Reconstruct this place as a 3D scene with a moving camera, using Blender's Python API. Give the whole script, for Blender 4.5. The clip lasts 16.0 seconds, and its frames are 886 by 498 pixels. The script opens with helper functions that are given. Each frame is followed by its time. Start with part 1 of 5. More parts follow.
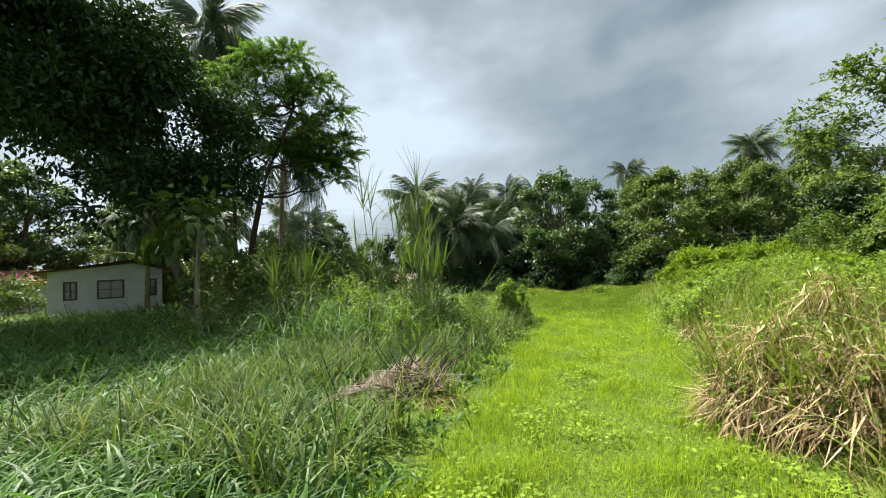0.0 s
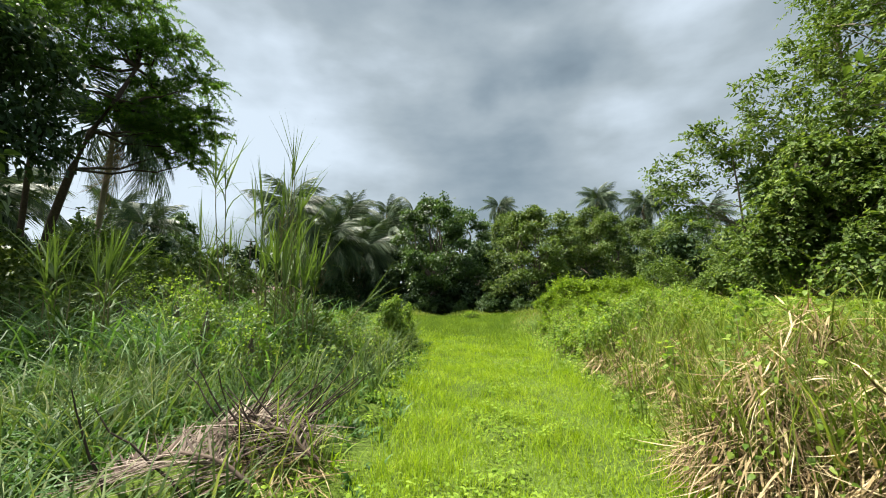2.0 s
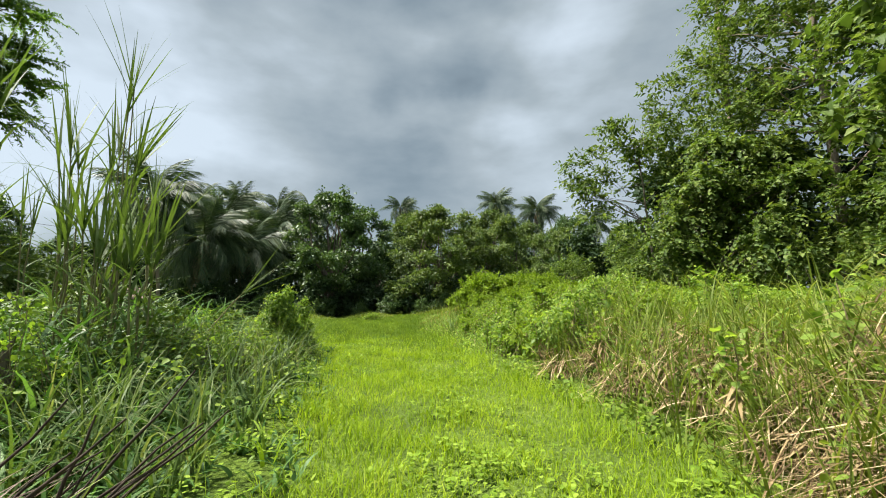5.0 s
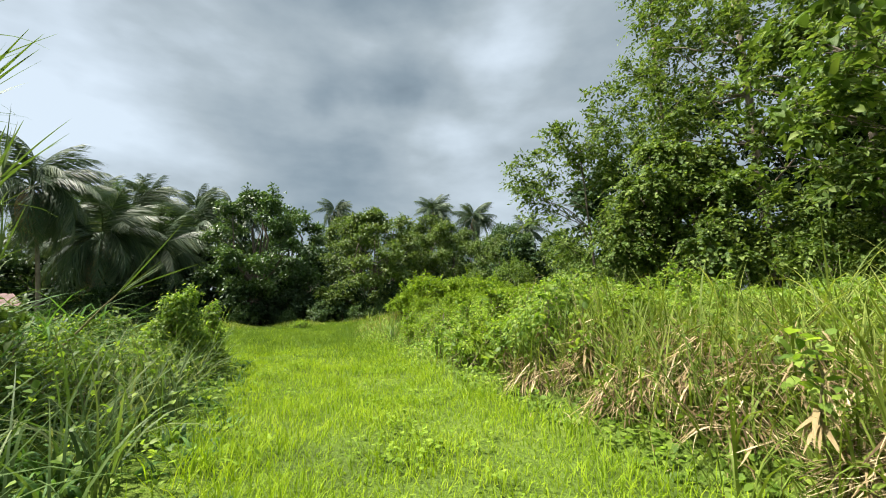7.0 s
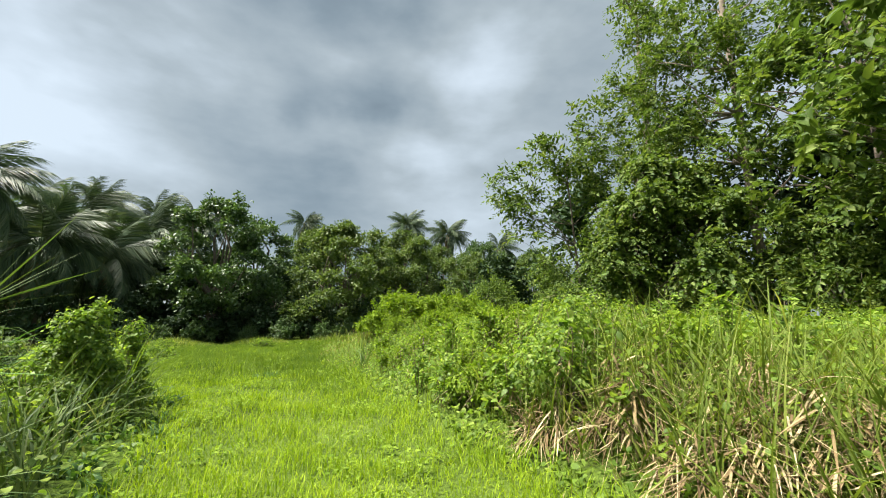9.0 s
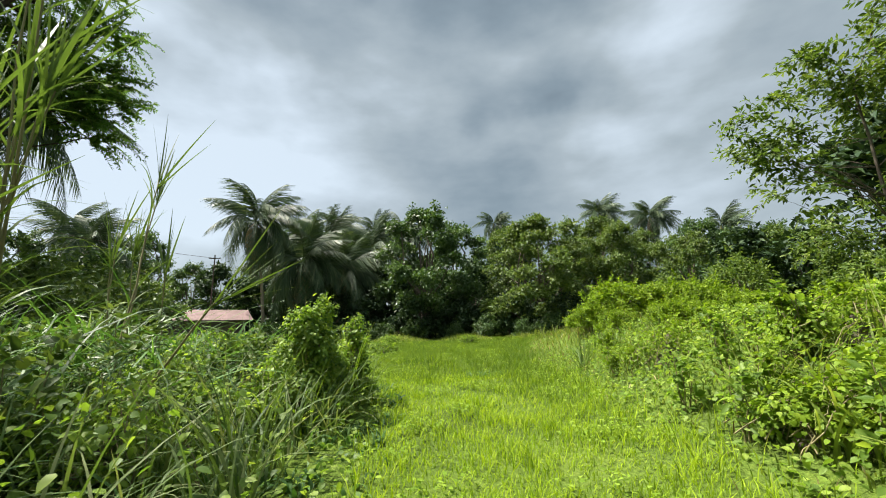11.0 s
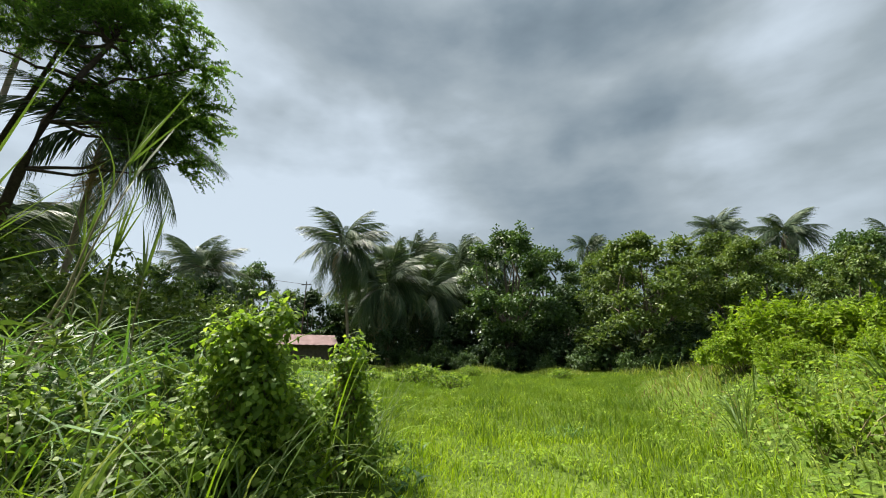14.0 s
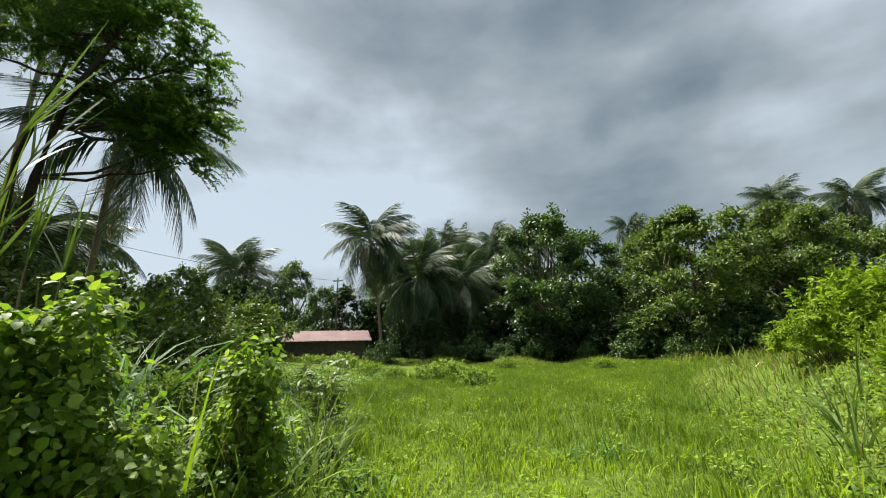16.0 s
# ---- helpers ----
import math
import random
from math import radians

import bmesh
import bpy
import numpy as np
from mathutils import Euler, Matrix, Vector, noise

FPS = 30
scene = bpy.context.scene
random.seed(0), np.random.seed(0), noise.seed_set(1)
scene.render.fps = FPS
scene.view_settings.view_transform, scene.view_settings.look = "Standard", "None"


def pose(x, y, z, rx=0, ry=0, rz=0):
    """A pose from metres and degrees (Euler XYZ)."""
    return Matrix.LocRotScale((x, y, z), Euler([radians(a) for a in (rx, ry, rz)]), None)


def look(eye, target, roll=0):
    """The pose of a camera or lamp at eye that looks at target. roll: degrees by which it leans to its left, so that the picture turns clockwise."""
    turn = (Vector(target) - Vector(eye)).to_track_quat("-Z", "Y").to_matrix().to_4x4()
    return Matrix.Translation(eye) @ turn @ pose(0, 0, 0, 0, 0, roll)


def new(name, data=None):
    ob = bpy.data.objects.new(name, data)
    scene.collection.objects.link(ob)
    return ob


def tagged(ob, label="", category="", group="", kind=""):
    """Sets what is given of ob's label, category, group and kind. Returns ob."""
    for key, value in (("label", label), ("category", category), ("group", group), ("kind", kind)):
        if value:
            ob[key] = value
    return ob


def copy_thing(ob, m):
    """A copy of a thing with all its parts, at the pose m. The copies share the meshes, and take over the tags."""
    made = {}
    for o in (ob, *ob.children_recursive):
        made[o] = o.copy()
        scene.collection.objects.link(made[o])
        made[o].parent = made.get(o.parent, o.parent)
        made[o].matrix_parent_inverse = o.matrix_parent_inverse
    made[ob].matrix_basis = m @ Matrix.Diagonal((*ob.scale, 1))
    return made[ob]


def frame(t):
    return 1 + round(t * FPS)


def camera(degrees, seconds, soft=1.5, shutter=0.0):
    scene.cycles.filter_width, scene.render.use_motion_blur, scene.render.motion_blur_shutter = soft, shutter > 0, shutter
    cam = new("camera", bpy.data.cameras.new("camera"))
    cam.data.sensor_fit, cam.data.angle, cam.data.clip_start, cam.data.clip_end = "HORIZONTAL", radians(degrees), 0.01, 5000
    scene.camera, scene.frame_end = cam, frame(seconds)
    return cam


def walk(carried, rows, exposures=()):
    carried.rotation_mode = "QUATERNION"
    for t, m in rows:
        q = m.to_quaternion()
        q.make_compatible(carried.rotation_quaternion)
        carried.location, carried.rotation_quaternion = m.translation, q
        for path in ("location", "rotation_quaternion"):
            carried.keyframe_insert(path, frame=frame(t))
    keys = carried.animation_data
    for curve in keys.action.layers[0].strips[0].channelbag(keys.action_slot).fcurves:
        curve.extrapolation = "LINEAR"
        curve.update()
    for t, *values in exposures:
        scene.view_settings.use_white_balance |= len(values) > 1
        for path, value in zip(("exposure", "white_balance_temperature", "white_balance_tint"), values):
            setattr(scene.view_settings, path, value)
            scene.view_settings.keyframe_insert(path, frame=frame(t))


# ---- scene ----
cam = camera(95.1, 16.0, soft=1.0)
PATH = [
    (0, (0.0, 0.0, 1.96), (-0.629, 1.893, 2.099), -3.7),
    (0.5, (-0.312, 0.456, 1.808), (-0.806, 2.389, 1.947), -3.1),
    (1, (-0.546, 0.984, 1.793), (-0.914, 2.944, 1.945), -2.3),
    (1.5, (-0.681, 1.54, 1.802), (-0.928, 3.517, 1.974), -1.3),
    (2, (-0.848, 1.998, 1.746), (-0.866, 3.985, 1.972), 0.1),
    (2.5, (-1.0, 2.367, 1.707), (-0.811, 4.346, 1.925), 0.0),
    (3, (-1.064, 2.842, 1.639), (-0.903, 4.825, 1.842), -1.1),
    (3.5, (-1.05, 3.23, 1.61), (-0.782, 5.2, 1.828), -0.9),
    (4, (-1.078, 3.68, 1.581), (-0.69, 5.628, 1.813), -0.7),
    (6.5, (-1.24, 5.385, 1.27), (-0.619, 7.268, 1.528), -0.4),
    (7, (-1.054, 5.747, 1.338), (-0.276, 7.569, 1.612), -0.6),
    (7.5, (-0.956, 6.094, 1.39), (0.026, 7.814, 1.667), -0.5),
    (8, (-0.93, 6.427, 1.45), (0.176, 8.068, 1.738), -0.3),
    (8.5, (-0.825, 6.758, 1.432), (0.249, 8.414, 1.755), -0.2),
    (9, (-0.727, 7.12, 1.447), (0.17, 8.871, 1.804), 0.3),
    (9.5, (-0.714, 7.363, 1.418), (-0.057, 9.213, 1.8), 0.5),
    (10, (-0.751, 7.732, 1.433), (-0.296, 9.64, 1.822), 0.4),
    (12.5, (-0.525, 10.286, 1.309), (-0.954, 12.216, 1.605), -2.2),
    (13, (-0.376, 10.73, 1.309), (-0.824, 12.651, 1.636), -1.8),
    (13.5, (-0.294, 11.036, 1.312), (-0.731, 12.944, 1.718), -0.3),
    (14, (-0.321, 11.512, 1.328), (-0.735, 13.408, 1.812), 0.9),
    (14.5, (-0.273, 11.816, 1.348), (-0.678, 13.708, 1.855), 1.1),
    (15, (-0.068, 12.359, 1.34), (-0.513, 14.25, 1.816), 0.5),
    (15.5, (0.011, 12.691, 1.327), (-0.504, 14.572, 1.769), -0.6),
    (16, (0.0, 13.125, 1.403), (-0.585, 14.985, 1.847), -1.1),
]
walk(cam, [(t, look(eye, target, roll)) for t, eye, target, roll in PATH],
     [(0, 1.30), (2, 1.26), (3.5, 1.17), (7.5, 1.27), (10, 1.28), (12.5, 1.12), (13.5, 1.12), (14.5, 1.0), (16, 1.0)])

# ---------------------------------------------------------------- light
SUN_EL, SUN_AZ = radians(57), radians(-72)        # azimuth from +y, positive to +x
to_sun = Vector((math.sin(SUN_AZ) * math.cos(SUN_EL), math.cos(SUN_AZ) * math.cos(SUN_EL), math.sin(SUN_EL)))


def build_world():
    w = bpy.data.worlds.new("sky")
    w.use_nodes = True
    scene.world = w
    nt = w.node_tree
    nd, ln = nt.nodes, nt.links
    nd.clear()
    out, bg = nd.new("ShaderNodeOutputWorld"), nd.new("ShaderNodeBackground")
    sky = nd.new("ShaderNodeTexSky")
    sky.sky_type, sky.sun_disc = "NISHITA", False
    sky.sun_elevation, sky.sun_rotation = SUN_EL, SUN_AZ
    dim = nd.new("ShaderNodeMixRGB")
    dim.blend_type, dim.inputs[0].default_value = "MULTIPLY", 1.0
    dim.inputs[2].default_value = (0.05, 0.05, 0.05, 1)
    ln.new(sky.outputs[0], dim.inputs[1])
    co = nd.new("ShaderNodeTexCoord")
    mp = nd.new("ShaderNodeMapping")
    mp.inputs["Location"].default_value = CLOUD_SHIFT
    mp.inputs["Scale"].default_value = (1.0, 1.0, 2.3)
    ln.new(co.outputs["Generated"], mp.inputs[0])
    n1 = nd.new("ShaderNodeTexNoise")
    n1.inputs["Scale"].default_value, n1.inputs["Detail"].default_value = 2.0, 6.0
    n1.inputs["Roughness"].default_value, n1.inputs["Distortion"].default_value = 0.5, 0.0
    ln.new(mp.outputs[0], n1.inputs["Vector"])
    soft = nd.new("ShaderNodeMapRange")
    soft.inputs["From Min"].default_value, soft.inputs["From Max"].default_value = 0.25, 0.75
    soft.inputs["To Min"].default_value, soft.inputs["To Max"].default_value = 0.385, 0.735
    ln.new(n1.outputs["Fac"], soft.inputs["Value"])
    total = soft.outputs[0]
    # large cloud masses, darker or thinner than the rest: direction, width, flattening, weight
    wob = nd.new("ShaderNodeTexNoise")
    wob.inputs["Scale"].default_value, wob.inputs["Detail"].default_value = 3.2, 4.0
    ln.new(co.outputs["Generated"], wob.inputs["Vector"])
    shift = nd.new("ShaderNodeVectorMath")
    shift.operation = "MULTIPLY_ADD"
    shift.inputs[1].default_value = (0.40, 0.40, 0.40)
    ln.new(wob.outputs["Color"], shift.inputs[0])
    ln.new(co.outputs["Generated"], shift.inputs[2])
    back = nd.new("ShaderNodeVectorMath")
    back.operation = "SUBTRACT"
    back.inputs[1].default_value = (0.20, 0.20, 0.20)
    ln.new(shift.outputs[0], back.inputs[0])
    for way, width, flat, weight in CLOUDS:
        gap = nd.new("ShaderNodeVectorMath")
        gap.operation = "SUBTRACT"
        gap.inputs[1].default_value = Vector(way).normalized()
        ln.new(back.outputs[0], gap.inputs[0])
        press = nd.new("ShaderNodeVectorMath")
        press.operation = "MULTIPLY"
        press.inputs[1].default_value = (1.0, 1.0, flat)
        ln.new(gap.outputs[0], press.inputs[0])
        far = nd.new("ShaderNodeVectorMath")
        far.operation = "LENGTH"
        ln.new(press.outputs[0], far.inputs[0])
        mass = nd.new("ShaderNodeMapRange")
        mass.interpolation_type = "SMOOTHERSTEP"
        mass.inputs["From Min"].default_value, mass.inputs["From Max"].default_value = width, 0.0
        mass.inputs["To Min"].default_value, mass.inputs["To Max"].default_value = 0.0, weight
        ln.new(far.outputs["Value"], mass.inputs["Value"])
        add = nd.new("ShaderNodeMath")
        add.operation = "ADD"
        ln.new(total, add.inputs[0])
        ln.new(mass.outputs[0], add.inputs[1])
        total = add.outputs[0]
    ramp = nd.new("ShaderNodeValToRGB")
    el = ramp.color_ramp.elements
    el[0].position, el[0].color = 0.30, (0.064, 0.085, 0.100, 1)
    el[1].position, el[1].color = 0.70, (0.335, 0.385, 0.43, 1)
    for pos, col in ((0.43, (0.118, 0.150, 0.170, 1)), (0.55, (0.20, 0.234, 0.252, 1))):
        e = el.new(pos)
        e.color = col
    ln.new(total, ramp.inputs[0])
    mix = nd.new("ShaderNodeMixRGB")
    mix.inputs[0].default_value = 0.86
    ln.new(dim.outputs[0], mix.inputs[1])
    ln.new(ramp.outputs[0], mix.inputs[2])
    # sunlight spread by thin cloud round the sun's place
    near = nd.new("ShaderNodeVectorMath")
    near.operation = "DOT_PRODUCT"
    near.inputs[1].default_value = to_sun
    ln.new(co.outputs["Generated"], near.inputs[0])
    halo = nd.new("ShaderNodeMapRange")
    halo.interpolation_type = "SMOOTHSTEP"
    halo.inputs["From Min"].default_value, halo.inputs["From Max"].default_value = 0.93, 1.0
    halo.inputs["To Min"].default_value, halo.inputs["To Max"].default_value = 0.0, 1.0
    ln.new(near.outputs["Value"], halo.inputs["Value"])
    veil = nd.new("ShaderNodeMixRGB")
    veil.blend_type = "ADD"
    ln.new(halo.outputs[0], veil.inputs[0])
    ln.new(mix.outputs[0], veil.inputs[1])
    veil.inputs[2].default_value = (5.2, 5.05, 4.8, 1)
    halo.clamp = True
    # an overcast sky is brightest overhead
    sep = nd.new("ShaderNodeSeparateXYZ")
    ln.new(co.outputs["Generated"], sep.inputs[0])
    top = nd.new("ShaderNodeMapRange")
    top.interpolation_type = "SMOOTHSTEP"
    top.inputs["From Min"].default_value, top.inputs["From Max"].default_value = 0.66, 1.0
    top.inputs["To Min"].default_value, top.inputs["To Max"].default_value = 1.0, 2.0
    ln.new(sep.outputs["Z"], top.inputs["Value"])
    ln.new(top.outputs[0], bg.inputs[1])
    ln.new(veil.outputs[0], bg.inputs[0])
    ln.new(bg.outputs[0], out.inputs[0])


CLOUD_SHIFT = (0.55, 0.25, 0.1)
CLOUDS = [((0.17, 0.79, 0.60), 0.36, 1.5, -0.13), ((-0.40, 0.66, 0.64), 0.36, 1.8, -0.08), ((-0.10, 0.84, 0.53), 0.50, 2.2, -0.07), ((0.43, 0.69, 0.59), 0.22, 1.0, 0.10), ((0.0, 0.92, 0.38), 0.7, 4.0, -0.05),
          ((-0.40, 0.85, 0.38), 0.50, 1.4, 0.085), ((-0.66, 0.68, 0.32), 0.65, 1.3, 0.11), ((0.27, 0.87, 0.43), 0.34, 3.0, 0.07), ((0.30, 0.92, 0.24), 0.6, 2.5, -0.04)]
build_world()
sun_data = bpy.data.lights.new("sun", "SUN")
sun_data.energy, sun_data.angle, sun_data.color = 4.7, radians(3.0), (1.0, 0.95, 0.84)
sun = new("sun", sun_data)
sun.matrix_world = look((0, 0, 30), Vector((0, 0, 30)) - to_sun)


# ---------------------------------------------------------------- materials
def base_mat(name):
    m = bpy.data.materials.new(name)
    m.use_nodes = True
    nt = m.node_tree
    return m, nt, nt.nodes["Principled BSDF"], nt.nodes["Material Output"]


def ramp_node(nt, fac, stops):
    r = nt.nodes.new("ShaderNodeValToRGB")
    el = r.color_ramp.elements
    el[0].position, el[0].color = stops[0][0], (*stops[0][1], 1)
    el[1].position, el[1].color = stops[-1][0], (*stops[-1][1], 1)
    for p, c in stops[1:-1]:
        e = el.new(p)
        e.color = (*c, 1)
    nt.links.new(fac, r.inputs[0])
    return r


def noise_node(nt, scale, detail=3.0, coord="Object"):
    c = nt.nodes.new("ShaderNodeTexCoord")
    n = nt.nodes.new("ShaderNodeTexNoise")
    n.inputs["Scale"].default_value, n.inputs["Detail"].default_value = scale, detail
    nt.links.new(c.outputs[coord], n.inputs["Vector"])
    return n


def leaf_mat(name, stops, trans=0.35, rough=0.55, patch=0.5, patch_scale=0.8, spec=0.22):
    """Leaf or blade: colour by leaf and by patch, light passing through it."""
    m, nt, bsdf, out = base_mat(name)
    geo = nt.nodes.new("ShaderNodeNewGeometry")
    n = noise_node(nt, patch_scale, 4.0)
    mix = nt.nodes.new("ShaderNodeMix")
    mix.data_type = "FLOAT"
    mix.inputs[0].default_value = patch
    nt.links.new(geo.outputs["Random Per Island"], mix.inputs[2])
    nt.links.new(n.outputs["Fac"], mix.inputs[3])
    r = ramp_node(nt, mix.outputs[0], stops)
    nt.links.new(r.outputs[0], bsdf.inputs["Base Color"])
    bsdf.inputs["Roughness"].default_value = rough
    bsdf.inputs["Specular IOR Level"].default_value = spec
    tr = nt.nodes.new("ShaderNodeBsdfTranslucent")
    warm = nt.nodes.new("ShaderNodeMixRGB")
    warm.blend_type, warm.inputs[0].default_value = "MULTIPLY", 1.0
    warm.inputs[2].default_value = (1.25, 1.3, 0.55, 1)
    nt.links.new(r.outputs[0], warm.inputs[1])
    nt.links.new(warm.outputs[0], tr.inputs[0])
    sh = nt.nodes.new("ShaderNodeMixShader")
    sh.inputs[0].default_value = trans
    nt.links.new(bsdf.outputs[0], sh.inputs[1])
    nt.links.new(tr.outputs[0], sh.inputs[2])
    nt.links.new(sh.outputs[0], out.inputs[0])
    return m


def rough_mat(name, stops, scale=6.0, rough=0.85, bump=0.4, fine=40.0, stretch=(1, 1, 1)):
    """Bark, plaster, soil: two scales of noise and a bump."""
    m, nt, bsdf, out = base_mat(name)
    c = nt.nodes.new("ShaderNodeTexCoord")
    mp = nt.nodes.new("ShaderNodeMapping")
    mp.inputs["Scale"].default_value = stretch
    nt.links.new(c.outputs["Object"], mp.inputs[0])
    a, b = nt.nodes.new("ShaderNodeTexNoise"), nt.nodes.new("ShaderNodeTexNoise")
    for n, s in ((a, scale), (b, fine)):
        n.inputs["Scale"].default_value, n.inputs["Detail"].default_value = s, 5.0
        nt.links.new(mp.outputs[0], n.inputs["Vector"])
    mix = nt.nodes.new("ShaderNodeMix")
    mix.data_type = "FLOAT"
    mix.inputs[0].default_value = 0.35
    nt.links.new(a.outputs["Fac"], mix.inputs[2])
    nt.links.new(b.outputs["Fac"], mix.inputs[3])
    r = ramp_node(nt, mix.outputs[0], stops)
    nt.links.new(r.outputs[0], bsdf.inputs["Base Color"])
    bsdf.inputs["Roughness"].default_value = rough
    bsdf.inputs["Specular IOR Level"].default_value = 0.25
    bp = nt.nodes.new("ShaderNodeBump")
    bp.inputs["Strength"].default_value, bp.inputs["Distance"].default_value = bump, 0.03
    nt.links.new(mix.outputs[0], bp.inputs["Height"])
    nt.links.new(bp.outputs[0], bsdf.inputs["Normal"])
    return m


M_LAWN = leaf_mat("path_grass", [(0.1, (0.09, 0.15, 0.010)), (0.42, (0.18, 0.275, 0.013)), (0.72, (0.28, 0.37, 0.018)), (0.95, (0.42, 0.40, 0.09))], 0.40, 0.65, 0.55, 0.9, 0.12)
M_CLEAR = leaf_mat("clearing_grass", [(0.15, (0.04, 0.078, 0.010)), (0.45, (0.09, 0.152, 0.013)), (0.72, (0.155, 0.215, 0.02)), (0.94, (0.27, 0.26, 0.08))], 0.38, 0.65, 0.7, 0.55, 0.12)
M_TALL = leaf_mat("tall_grass", [(0.1, (0.026, 0.064, 0.016)), (0.5, (0.060, 0.132, 0.028)), (0.8, (0.110, 0.205, 0.052)), (0.97, (0.26, 0.30, 0.15))], 0.36, 0.5, 0.3, 0.5, 0.2)
M_BANK = leaf_mat("bank_grass", [(0.1, (0.065, 0.10, 0.020)), (0.5, (0.14, 0.19, 0.032)), (0.74, (0.22, 0.26, 0.055)), (0.92, (0.40, 0.35, 0.17))], 0.42, 0.55, 0.45, 0.6, 0.15)
M_STRAW = leaf_mat("dry_straw", [(0.06, (0.06, 0.04, 0.022)), (0.35, (0.16, 0.11, 0.055)), (0.65, (0.30, 0.23, 0.12)), (0.95, (0.52, 0.43, 0.26))], 0.15, 0.75, 0.15, 1.5, 0.1)
M_CANE = leaf_mat("cane_leaf", [(0.1, (0.042, 0.076, 0.022)), (0.6, (0.096, 0.146, 0.038)), (0.95, (0.22, 0.23, 0.11))], 0.34, 0.55, 0.3, 1.0, 0.14)
M_VINE = leaf_mat("vine_leaf", [(0.1, (0.07, 0.13, 0.02)), (0.55, (0.16, 0.25, 0.036)), (0.92, (0.30, 0.38, 0.07))], 0.5, 0.5, 0.3, 1.2, 0.25)
M_LIME = leaf_mat("bright_leaf", [(0.1, (0.075, 0.13, 0.012)), (0.55, (0.155, 0.24, 0.017)), (0.92, (0.26, 0.335, 0.032))], 0.42, 0.55, 0.4, 1.0, 0.15)
M_HERB = leaf_mat("herb_leaf", [(0.1, (0.10, 0.17, 0.020)), (0.5, (0.165, 0.255, 0.028)), (0.92, (0.25, 0.335, 0.05))], 0.35, 0.7, 0.3, 1.0, 0.05)
M_WOOD = leaf_mat("forest_leaf", [(0.1, (0.026, 0.058, 0.020)), (0.5, (0.062, 0.112, 0.034)), (0.8, (0.11, 0.165, 0.056)), (0.97, (0.18, 0.215, 0.10))], 0.25, 0.42, 0.45, 0.35, 0.3)
M_WOOD2 = leaf_mat("forest_leaf_olive", [(0.1, (0.042, 0.076, 0.022)), (0.5, (0.092, 0.14, 0.034)), (0.85, (0.16, 0.20, 0.062))], 0.28, 0.45, 0.45, 0.35, 0.25)
# dark leaf colour; in the wood and thicket it also holds their shade
M_DARK = leaf_mat("dark_and_shaded_leaf", [(0.1, (0.018, 0.036, 0.018)), (0.6, (0.034, 0.062, 0.027)), (0.95, (0.065, 0.10, 0.037))], 0.14, 0.55, 0.4, 0.4, 0.12)
M_FEATHER = leaf_mat("feather_leaf", [(0.1, (0.045, 0.095, 0.026)), (0.55, (0.088, 0.165, 0.038)), (0.95, (0.17, 0.245, 0.056))], 0.55, 0.5, 0.5, 0.3, 0.15)
M_SIDE = leaf_mat("thicket_leaf", [(0.1, (0.038, 0.070, 0.018)), (0.5, (0.088, 0.140, 0.030)), (0.9, (0.19, 0.24, 0.06))], 0.36, 0.55, 0.4, 0.6, 0.16)
M_PALM = leaf_mat("palm_leaf", [(0.1, (0.026, 0.048, 0.024)), (0.55, (0.060, 0.094, 0.046)), (0.93, (0.14, 0.165, 0.09))], 0.16, 0.5, 0.3, 0.4, 0.2)
M_PALMDRY = leaf_mat("dry_palm_leaf", [(0.1, (0.14, 0.09, 0.05)), (0.9, (0.30, 0.22, 0.13))], 0.15, 0.6, 0.3, 0.5)
M_DEAD = leaf_mat("dead_frond", [(0.1, (0.045, 0.03, 0.023)), (0.6, (0.13, 0.095, 0.072)), (0.95, (0.30, 0.25, 0.20))], 0.1, 0.7, 0.15, 1.5, 0.12)
M_BARK = rough_mat("bark", [(0.3, (0.05, 0.04, 0.03)), (0.7, (0.17, 0.14, 0.11))], 5.0, 0.9, 0.6, 30, (1, 1, 0.25))
M_PALE = rough_mat("pale_bark", [(0.3, (0.13, 0.10, 0.075)), (0.7, (0.30, 0.25, 0.20))], 4.0, 0.9, 0.5, 30, (1, 1, 0.4))
M_STALK = rough_mat("stalk", [(0.3, (0.12, 0.10, 0.05)), (0.7, (0.22, 0.20, 0.09))], 9.0, 0.7, 0.2, 60, (1, 1, 0.2))
M_TWIG = rough_mat("dark_twig", [(0.3, (0.022, 0.016, 0.012)), (0.7, (0.065, 0.045, 0.032))], 9.0, 0.8, 0.3, 60)
M_PLASTER = rough_mat("plaster", [(0.3, (0.36, 0.36, 0.34)), (0.7, (0.56, 0.56, 0.53))], 1.2, 0.9, 0.15, 25)
M_RUST = rough_mat("brown_sheet", [(0.3, (0.10, 0.06, 0.05)), (0.7, (0.24, 0.15, 0.12))], 1.5, 0.8, 0.1, 20)
M_RED = rough_mat("red_sheet", [(0.3, (0.30, 0.07, 0.08)), (0.7, (0.45, 0.14, 0.15))], 0.8, 0.85, 0.1, 15)
M_PINK = rough_mat("faded_red_sheet", [(0.3, (0.13, 0.085, 0.08)), (0.7, (0.23, 0.15, 0.145))], 0.8, 0.85, 0.1, 15)
M_PLANK = rough_mat("weathered_plank", [(0.3, (0.05, 0.04, 0.035)), (0.7, (0.12, 0.10, 0.085))], 3.0, 0.85, 0.2, 25)
M_FRAME = rough_mat("dark_wood", [(0.3, (0.03, 0.022, 0.018)), (0.7, (0.07, 0.055, 0.04))], 4.0, 0.6, 0.1, 30)


